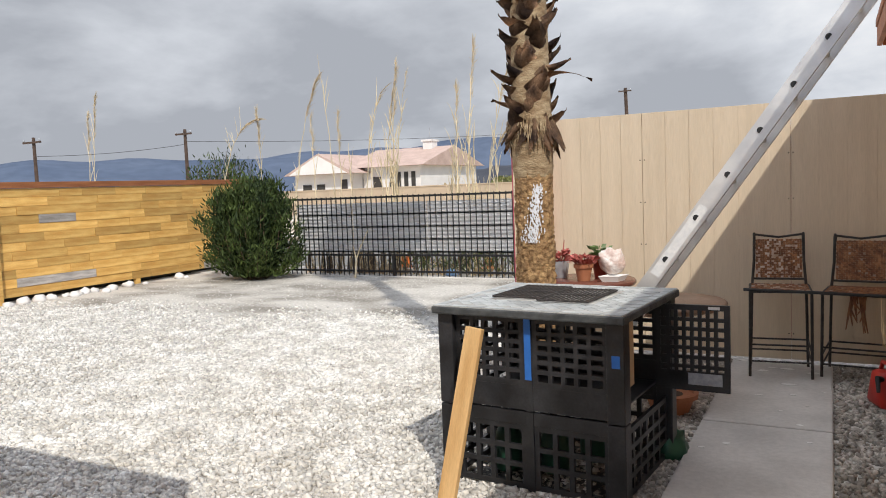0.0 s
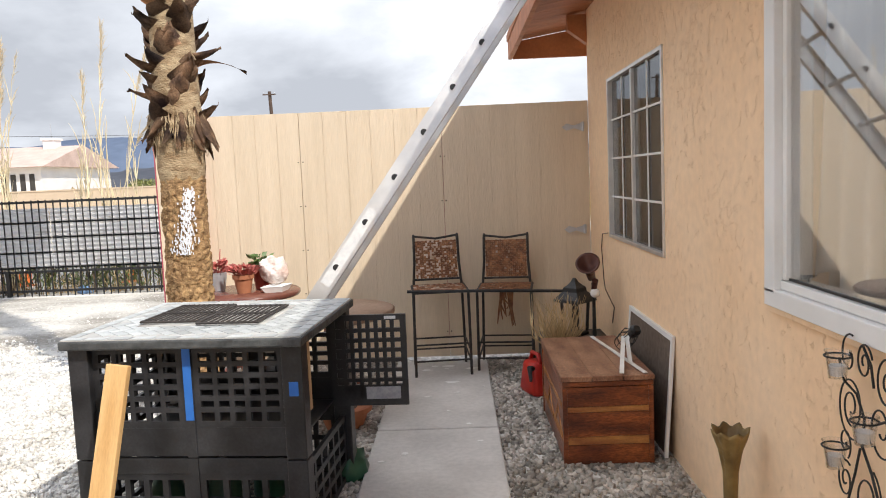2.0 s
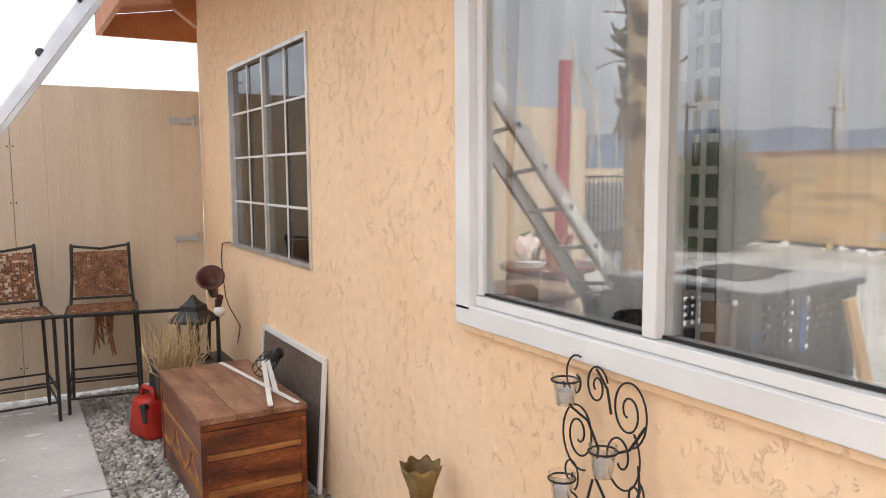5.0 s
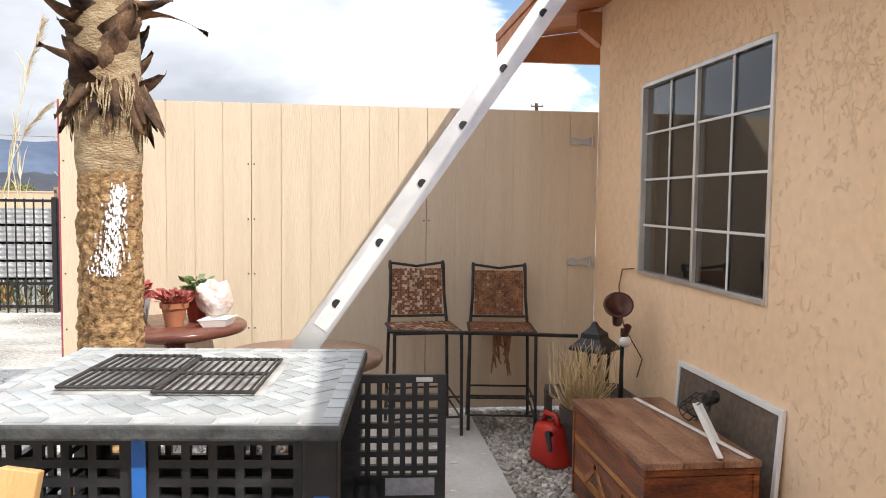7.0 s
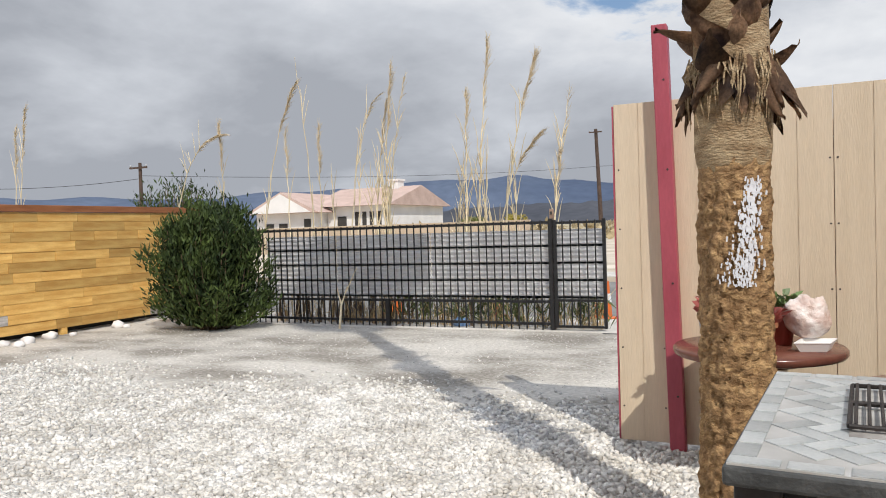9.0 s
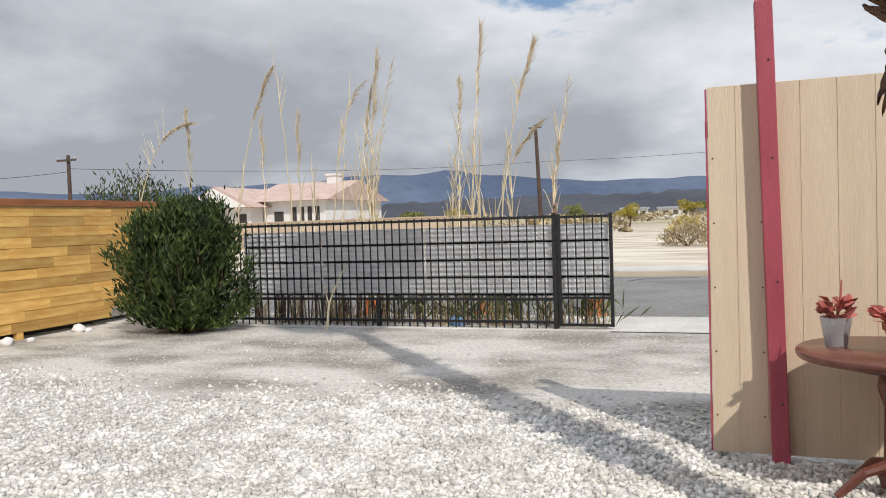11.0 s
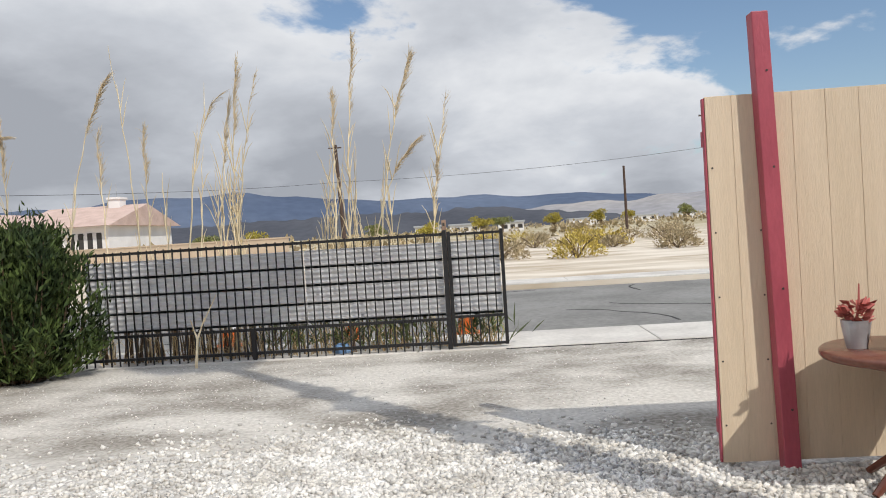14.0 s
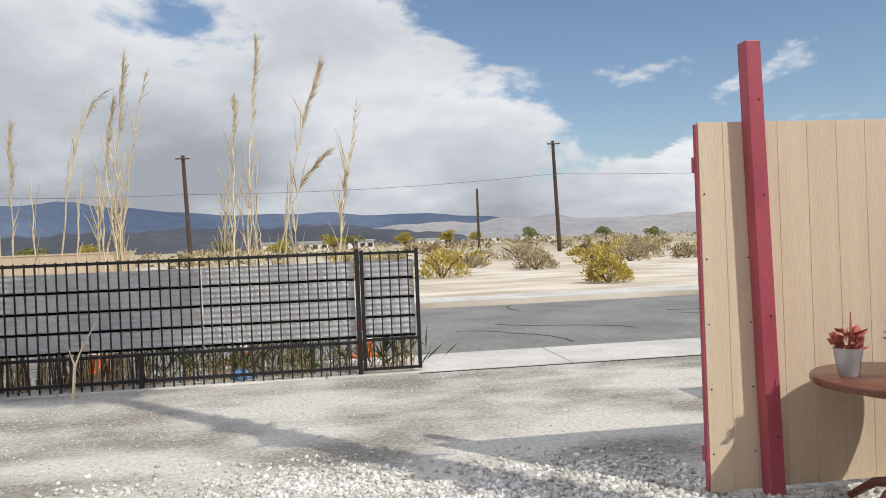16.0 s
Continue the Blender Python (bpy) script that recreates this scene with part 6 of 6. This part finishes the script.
def bar_stool(at, rz, pale, label, torn):
    t = thing("bar_stool", at, label, "stool", "bar stools", "", rz)
    w, d, sh, bh = 0.215, 0.20, 0.665, 1.08
    r = random.Random(int(torn) + 2)
    for x in (-w, w):
        bm = B(); tube(bm, [(x * 1.02, -d - 0.01, 0), (x, -d, sh)], 0.011, 8); part("leg", bm, M_rust, t)
        bm = B(); tube(bm, [(x * 1.0, d, 0), (x * 0.93, d - 0.02, sh), (x * 0.86, d + 0.01, 0.86), (x * 0.85, d + 0.035, bh - 0.02), (x * 0.85, d + 0.055, bh), (x * 0.85, d + 0.07, bh - 0.025), (x * 0.85, d + 0.055, bh - 0.045), (x * 0.85, d + 0.04, bh - 0.03)], 0.011, 8); part("leg", bm, M_rust, t)
        for z in (0.20, 0.12):
            bm = B(); tube(bm, [(x, -d, z), (x, d, z + 0.02)], 0.007, 6); part("stretcher", bm, M_rust, t)
    for y, z in ((-d, 0.25), (-d, 0.12), (d, 0.22), (d, 0.13)):
        bm = B(); tube(bm, [(-w, y, z), (w, y, z)], 0.008, 6); part("stretcher", bm, M_rust, t)
    bm = B()
    for a, b in (((-w, -d), (w, -d)), ((w, -d), (w, d)), ((w, d), (-w, d)), ((-w, d), (-w, -d))):
        tube(bm, [(*a, sh), (*b, sh)], 0.011, 8)
    part("seat_frame", bm, M_rust, t)
    bm = B(); tube(bm, [(-w * 0.85, d + 0.04, bh - 0.005), (0, d + 0.045, bh - 0.03), (w * 0.85, d + 0.04, bh - 0.005)], 0.009, 8); part("top_rail", bm, M_rust, t); bm = B(); tube(bm, [(-w * 0.87, d + 0.005, 0.715), (w * 0.87, d + 0.005, 0.715)], 0.009, 8); part("back_rail", bm, M_rust, t)
    # woven seat and back: crossing strips, each a small slat

    def weave(name, u0, u1, v0, v1, place, nu, nv, tilt):
        holder = B(); peeled = B()
        for i in range(nu):
            for j in range(nv):
                over = (i + j) % 2
                u = u0 + (u1 - u0) * (i + 0.5) / nu; v = v0 + (v1 - v0) * (j + 0.5) / nv
                su, sv = (u1 - u0) / nu, (v1 - v0) / nv
                tgt = peeled if r.random() < pale * (0.25 + 0.9 * max(0, noise.noise(Vector((u * 14, v * 14, at[0]))))) else holder
                vs = box(tgt, (0, 0, 0), (su * (1.12 if over else 0.84), sv * (0.84 if over else 1.12), 0.003))
                for q in vs:
                    q.co = place(u + q.co.x, v + q.co.y, q.co.z + (0.003 if over else -0.001))
        p = part(name, holder, M_rattan, t, "woven brown rattan")
        p["kind"] = "stuff"
        if len(peeled.verts):
            part("peeled_strip", peeled, M_rattanpale, p, "pale peeled strips")["kind"] = "stuff"
        else:
            peeled.free()
    weave("backrest", -w * 0.80, w * 0.80, 0.725, bh - 0.045, lambda u, v, n: Vector((u, d + 0.01 + (v - 0.72) * 0.09 - n, v)), 20, 20, 0)
    weave("seat", -w + 0.01, w - 0.01, -d + 0.01, d - 0.01, lambda u, v, n: Vector((u, v, sh + 0.008 + n)), 18, 18, 0)
    bm = B(); span(bm, (-w + 0.012, -d + 0.012, sh - 0.012), (w - 0.012, d - 0.012, sh - 0.002)); part("seat_pad", bm, M_tableold, t, "worn seat board")
    if torn:
        for k in range(14):
            x = r.uniform(-0.05, 0.07); y = r.uniform(-0.1, 0.05); L = r.uniform(0.08, 0.33)
            bm = B(); tube(bm, [(x, y, sh - 0.012), (x + r.uniform(-0.03, 0.03), y, sh - L * 0.6), (x + r.uniform(-0.04, 0.04), y - 0.02, sh - L)], [0.007, 0.01, 0.004], 5)
            part("torn_strand", bm, M_rattan, t, "hanging torn strand")


bar_stool((-1.315, -0.48, 0.035), 5, 0.75, "black metal bar stool with peeling woven rattan", False)
bar_stool((-0.775, -0.38, 0.012), -7, 0.06, "black metal bar stool with torn rattan seat", True)
bm = B(); tube(bm, [(-1.56, -0.70, 0.715), (-0.95, -0.70, 0.70), (-0.33, -0.68, 0.672)], 0.012, 8)
tagged(part("iron_rod", bm, M_iron), "long black iron rod lying across the stools", "rod")

# ---- chest and the clutter by the wall ----


def chest():
    x0, x1, y0, y1, h = -0.615, -0.14, -2.545, -1.575, 0.50
    t = thing("wooden_chest", ((x0 + x1) / 2, (y0 + y1) / 2, 0.01), "worn varnished wooden chest with peeling lid", "chest")
    w, l = (x1 - x0) / 2, (y1 - y0) / 2
    # front and side boards
    for y, s in ((-l, 1), (l, -1)):
        z = 0.0
        for k, hh in enumerate((0.11, 0.045, 0.135, 0.03, 0.11)):
            bm = B(); span(bm, (-w, y, z), (w, y + 0.02 * s, z + hh - 0.002), 0.003); part("end_board", bm, M_chestlight if k in (1, 3) else M_chest, t); z += hh
    for x, s in ((-w, 1), (w, -1)):
        z = 0.0
        for k, hh in enumerate((0.11, 0.045, 0.135, 0.03, 0.11)):
            bm = B(); span(bm, (x, -l + 0.021, z), (x + 0.02 * s, l - 0.021, z + hh - 0.002), 0.003); part("side_board", bm, M_chestlight if k in (1, 3) else M_chest, t); z += hh
    # pale veneer chevrons on the long side
    bm = B()
    for k, y in enumerate((-0.25, 0.12)):
        for q, (dy, rot) in enumerate(((-0.07, 38), (0.07, -38))):
            box(bm, (-w - 0.002, y + dy, 0.2), (0.004, 0.21, 0.03), Matrix.Rotation(radians(rot), 3, "X"))
    part("inlay", bm, M_chestlight, t, "pale wooden chevron inlay")
    for x in (-w, w):
        for y in (-l, l):
            bm = B(); span(bm, (x - 0.006 if x < 0 else x - 0.02, y - 0.006 if y < 0 else y - 0.02, 0), (x + 0.02 if x < 0 else x + 0.006, y + 0.02 if y < 0 else y + 0.006, 0.43), 0.003); part("corner_post", bm, M_chest, t)
    bm = B(); span(bm, (-w - 0.006, -l - 0.008, 0.432), (w + 0.006, l + 0.008, 0.46), 0.004); part("lid_frame", bm, M_chest, t)
    for k in range(3):
        bm = B(); a = -w - 0.012 + k * (2 * w + 0.024) / 3
        span(bm, (a + 0.001, -l - 0.014, 0.462), (a + (2 * w + 0.024) / 3 - 0.001, l + 0.014, 0.49), 0.004); part("lid_board", bm, M_chesttop, t)
    # white strips on the lid
    for a, b in (((-0.292, -1.59, 0.505), (-0.175, -2.55, 0.508)), ((-0.185, -2.06, 0.60), (-0.30, -2.54, 0.508)), ((-0.165, -2.06, 0.605), (-0.206, -2.33, 0.508))):
        a, b = Vector(a), Vector(b)
        bm = B(); box(bm, (0, 0, 0), ((b - a).length, 0.024, 0.006), None, 0.001)
        o = tagged(part("white_strip", bm, M_whitestick), "white painted trim strip lying on the chest", "strip", "white strips")
        o.matrix_world = Matrix.Translation((a + b) / 2) @ (b - a).to_track_quat("X", "Z").to_matrix().to_4x4()
    # framed insect screen between chest and wall
    s = thing("window_screen", (-0.06, -2.01, 0.0), "dark window screen in a white frame against the wall", "screen")
    rot = pose(0, 0, 0, 0, 4, 0)
    for a, b in (((-0.01, -0.50, 0), (0.01, -0.475, 0.69)), ((-0.01, 0.475, 0), (0.01, 0.50, 0.69)), ((-0.01, -0.474, 0.66), (0.01, 0.474, 0.69)), ((-0.01, -0.474, 0), (0.01, 0.474, 0.03))):
        bm = B(); span(bm, a, b, 0.002); o = part("frame_bar", bm, M_white, s); o.matrix_local = rot
    bm = B(); span(bm, (-0.002, -0.475, 0.03), (0.002, 0.475, 0.66)); o = part("mesh", bm, M_screen, s); o.matrix_local = rot
    # wire cage lamp guard on the lid
    g = thing("lamp_guard", (-0.155, -2.02, 0.56), "small black wire lamp guard against the screen", "lamp guard")
    bm = B()
    for k in range(8):
        a = k * math.pi / 4
        tube(bm, [(0.05 * math.cos(a), 0.05 * math.sin(a), -0.07), (0.05 * math.cos(a), 0.05 * math.sin(a), 0.05), (0.015 * math.cos(a), 0.015 * math.sin(a), 0.085)], 0.0025, 4)
    for z in (-0.07, -0.02, 0.03):
        tube(bm, [(0.05 * math.cos(q * math.pi / 8), 0.05 * math.sin(q * math.pi / 8), z) for q in range(17)], 0.0025, 4)
    o = part("cage", bm, M_iron, g); o.matrix_local = pose(0, 0, 0.02, 50, 20, 0)
    bm = B(); lathe(bm, [(0.03, 0), (0.035, 0.05), (0.02, 0.07)], 12); o = part("socket", bm, M_iron, g); o.matrix_local = pose(0.02, -0.06, 0.06, 50, 20, 0)


chest()


def corner_clutter():
    # low slatted table
    t = thing("low_table", (-0.31, -0.93, 0), "low weathered grey wooden side table", "table")
    for k in range(4):
        bm = B(); span(bm, (-0.24 + k * 0.121, -0.22, 0.345), (-0.24 + k * 0.121 + 0.116, 0.22, 0.37), 0.003); part("top_slat", bm, M_darkwood, t)
    for x in (-0.22, 0.22):
        for y in (-0.2, 0.2):
            bm = B(); span(bm, (x - 0.022, y - 0.022, 0), (x + 0.022, y + 0.022, 0.344), 0.003); part("leg", bm, M_darkwood, t)
    for y in (-0.2, 0.2):
        bm = B(); span(bm, (-0.198, y - 0.012, 0.28), (0.198, y + 0.012, 0.343)); part("apron", bm, M_darkwood, t)
    # lantern
    L = thing("lantern", (-0.29, -0.90, 0.371), "black metal post lantern standing on the table", "lantern")
    bm = B(); lathe(bm, [(0.095, 0), (0.10, 0.02), (0.085, 0.03)], 4); part("base", bm, M_iron, L)
    for k in range(4):
        a = k * math.pi / 2
        bm = B(); tube(bm, [(0.085 * math.cos(a), 0.085 * math.sin(a), 0.03), (0.10 * math.cos(a), 0.10 * math.sin(a), 0.26)], 0.012, 6); part("post", bm, M_iron, L)
    bm = B(); lathe(bm, [(0.165, 0.255), (0.16, 0.275), (0.09, 0.33), (0.085, 0.36), (0.06, 0.375), (0.03, 0.40), (0.012, 0.43)], 4); part("roof", bm, M_iron, L)
    bm = B(); lathe(bm, [(0.03, 0.03), (0.03, 0.15)], 12); part("candle", bm, M_rust, L)
    # horn-shaped spotlight with a white bulb
    h = thing("spot_lamp", (-0.15, -1.05, 0.89), "brown bell-shaped outdoor lamp with a white bulb", "lamp")
    bm = B()
    lathe(bm, [(0.03, -0.10), (0.035, 0.0), (0.045, 0.05), (0.085, 0.10), (0.088, 0.11), (0.07, 0.105), (0.035, 0.05)], 24); o = part("shade", bm, M_brownmetal, h, "", True); o.matrix_local = pose(-0.05, 0, -0.02, 48, -22, 0)
    bm = B(); bmesh.ops.create_uvsphere(bm, u_segments=20, v_segments=12, radius=0.035); o = part("bulb", bm, M_bulb, h, "white bulb", True); o.matrix_local = pose(-0.03, -0.08, -0.17)
    bm = B(); lathe(bm, [(0.02, 0), (0.022, 0.10)], 14); o = part("socket", bm, M_brownmetal, h); o.matrix_local = pose(-0.035, -0.065, -0.15, 40, 0, 0)
    bm = B(); tube(bm, [(-0.035, -0.05, -0.10), (-0.03, -0.03, -0.30), (-0.03, -0.03, -0.519)], [0.014, 0.012, 0.016], 8); part("stand", bm, M_iron, h)
    # cable from the window
    bm = B(); tube(bm, [(-0.012, -0.80, 1.12), (-0.02, -0.62, 1.10), (-0.015, -0.55, 0.98), (-0.015, -0.60, 0.82), (-0.03, -0.7, 0.74), (-0.05, -0.85, 0.70), (-0.012, -0.98, 0.58), (-0.012, -0.9, 0.45)], 0.004, 5)
    tagged(part("cable", bm, M_brownmetal), "thin brown cable hanging down the wall", "cable")
    # dry plant
    p = pot((-0.47, -1.22, 0.0), 0.11, 0.36, M_darkpot, "dark pot with a dead straw-coloured plant")
    bm = B()
    r = random.Random(8)
    for k in range(170):
        a = r.uniform(0, 6.283); q = r.random() ** 0.7; h_ = r.uniform(0.14, 0.42)
        b = Vector((0.06 * q * math.cos(a), 0.06 * q * math.sin(a), 0.33)); e = Vector((0.22 * q * math.cos(a), 0.2 * q * math.sin(a), 0.33 + h_))
        tube(bm, [b, b.lerp(e, 0.5) + Vector((r.uniform(-0.08, 0.08), r.uniform(-0.08, 0.08), r.uniform(-0.03, 0.05))), e], [0.0045, 0.0035, 0.001], 4)
    part("dead_stem", bm, M_straw, p, "dead straw-coloured stems")["kind"] = "stuff"
    # petrol can
    g = thing("petrol_can", (-0.62, -1.16, 0.01), "red plastic petrol can with a dark spout", "can", "", "", 20)
    bm = B(); box(bm, (0, 0, 0.12), (0.17, 0.26, 0.24), None, 0.035)
    for v in bm.verts:
        if v.co.z > 0.15:
            v.co.y *= 0.7; v.co.x *= 0.85
    part("body", bm, M_gas, g, "", True)
    bm = B(); tube(bm, [(0, 0.09, 0.22), (0, 0.06, 0.29), (0, -0.04, 0.29), (0, -0.07, 0.225)], 0.016, 8); part("handle", bm, M_gas, g, "", True)
    bm = B(); tube(bm, [(-0.06, -0.07, 0.20), (-0.10, -0.10, 0.22), (-0.12, -0.16, 0.14)], [0.022, 0.018, 0.012], 8); part("spout", bm, M_iron, g, "black spout")


M_darkwood = mat("dark_weathered_wood", (0.12, 0.10, 0.085), (0.07, 0.058, 0.05), 0.8, 6, 0.3, 40, stretch=(4, 0.6, 4), fine=0.2)
M_darkpot = mat("dark_pot", (0.06, 0.05, 0.045), None, 0.6, 6)
corner_clutter()


def flute_vase():
    t = thing("flute_vase", (-0.135, -3.69, 0.0), "bronze tree-trunk flute vase with a scalloped rim", "vase")
    bm = B()
    seg = 40
    prof = [(0.085, 0), (0.09, 0.02), (0.06, 0.06), (0.042, 0.14), (0.036, 0.30), (0.042, 0.42), (0.062, 0.51), (0.092, 0.565), (0.098, 0.585), (0.086, 0.575), (0.05, 0.50), (0.03, 0.40)]
    rings = []
    for r, z in prof:
        row = []
        for k in range(seg):
            a = 2 * math.pi * k / seg
            fl = 1 + 0.09 * math.cos(8 * a) * min(1, max(0, (z - 0.40) / 0.1)) + 0.10 * noise.noise(Vector((math.cos(a) * 2, math.sin(a) * 2, z * 9))) * (z < 0.5)
            row.append(bm.verts.new((0.72 * r * fl * math.cos(a), 0.72 * r * fl * math.sin(a), z + 0.008 * math.cos(8 * a) * (z > 0.55))))
        rings.append(row)
    for a, b in zip(rings, rings[1:]):
        for k in range(seg):
            bm.faces.new((a[k], a[(k + 1) % seg], b[(k + 1) % seg], b[k]))
    bm.faces.new(rings[0][::-1])
    part("body", bm, M_bronze, t, "", True)


flute_vase()


def scroll_sconce():
    """A wrought iron wall scroll with glass candle cups; u runs along the wall, v up."""
    t = thing("wall_candle_sconce", (-0.035, -4.49, 0.62), "black wrought iron scroll sconce with glass candle cups", "sconce")

    def P(u, v, o=0.0):
        return Vector((-o, -u, v))

    def spiral(cu, cv, r0, turns, a0, sgn, stretch=1.35):
        bm = B()
        pts = []
        n = int(26 * turns)
        for i in range(n + 1):
            f = i / n
            a = a0 + sgn * f * turns * 2 * math.pi
            r = r0 * (1 - 0.82 * f)
            pts.append(P(cu + r * math.cos(a), cv + r * stretch * math.sin(a), 0.01))
        tube(bm, pts, 0.0028, 6)
        part("scroll", bm, M_iron, t)
    for cu, cv, r0, turns, a0, sgn in ((-0.105, 0.415, 0.05, 1.0, 1.2, 1), (-0.025, 0.415, 0.042, 1.6, 0.3, 1), (0.088, 0.38, 0.066, 1.9, -1.3, 1), (-0.092, 0.272, 0.072, 2.1, -1.2, -1), (0.062, 0.255, 0.072, 1.5, 0.9, -1),
                                       (-0.125, 0.155, 0.036, 1.2, -1.0, 1), (0.115, 0.178, 0.032, 1.6, 1.2, -1), (-0.12, 0.045, 0.045, 1.7, 1.0, 1), (0.0, 0.03, 0.075, 1.7, 1.2, -1), (0.10, 0.02, 0.05, 1.5, -1.2, 1), (-0.08, -0.10, 0.06, 1.6, 0.6, -1), (0.05, -0.15, 0.065, 1.6, 2.0, 1)):
        spiral(cu, cv, r0, turns, a0, sgn)
    for pts in (((-0.15, 0.40), (-0.12, 0.34), (-0.05, 0.32), (-0.01, 0.26), (-0.02, 0.18), (0.03, 0.12), (0.08, 0.03), (0.09, -0.10)), ((-0.02, 0.462), (0.02, 0.42), (0.035, 0.36)), ((0.15, 0.36), (0.10, 0.29), (0.06, 0.27)), ((0.13, 0.26), (0.135, 0.20), (0.115, 0.14)), ((-0.03, 0.17), (-0.055, 0.09), (-0.09, 0.0), (-0.08, -0.12), (-0.02, -0.22))):
        bm = B(); tube(bm, [P(u, v, 0.016) for u, v in pts], 0.0038, 6); part("stem", bm, M_iron, t)
    for u, v in ((-0.115, 0.395), (0.032, 0.25), (-0.125, 0.125), (0.05, -0.12)):
        bm = B(); tube(bm, [P(u + 0.036 * math.cos(q * math.pi / 10), v + 0.02, 0.038 + 0.036 * math.sin(q * math.pi / 10)) for q in range(21)], 0.003, 5); r = part("ring", bm, M_iron, t)
        bm = B(); lathe(bm, [(0.024, -0.045), (0.034, 0.03), (0.037, 0.035), (0.033, 0.034), (0.022, -0.038)], 20, P(u, v, 0.038)); part("glass_cup", bm, M_clear, r, "clear glass candle cup", True)
        bm = B(); lathe(bm, [(0.022, -0.037), (0.025, -0.008), (0.004, -0.006)], 16, P(u, v, 0.038)); part("candle", bm, M_foam, r, "white candle")


scroll_sconce()


def shade_block():
    """An unseen block added behind the camera to throw the shade on the gravel."""
    t = thing("shed", (-4.6, -7.6, 0), "plain tan stucco stand-in block, unseen, that shades the gravel", "shed", "", "structure")
    bm = B(); span(bm, (-2.2, -1.6, -0.05), (2.2, 1.3, 2.6)); part("wall", bm, M_stucco, t)
    bm = B(); span(bm, (-2.35, -1.8, 2.6), (2.33, 1.55, 2.85), 0.01); part("roof", bm, M_eave, t)


shade_block()
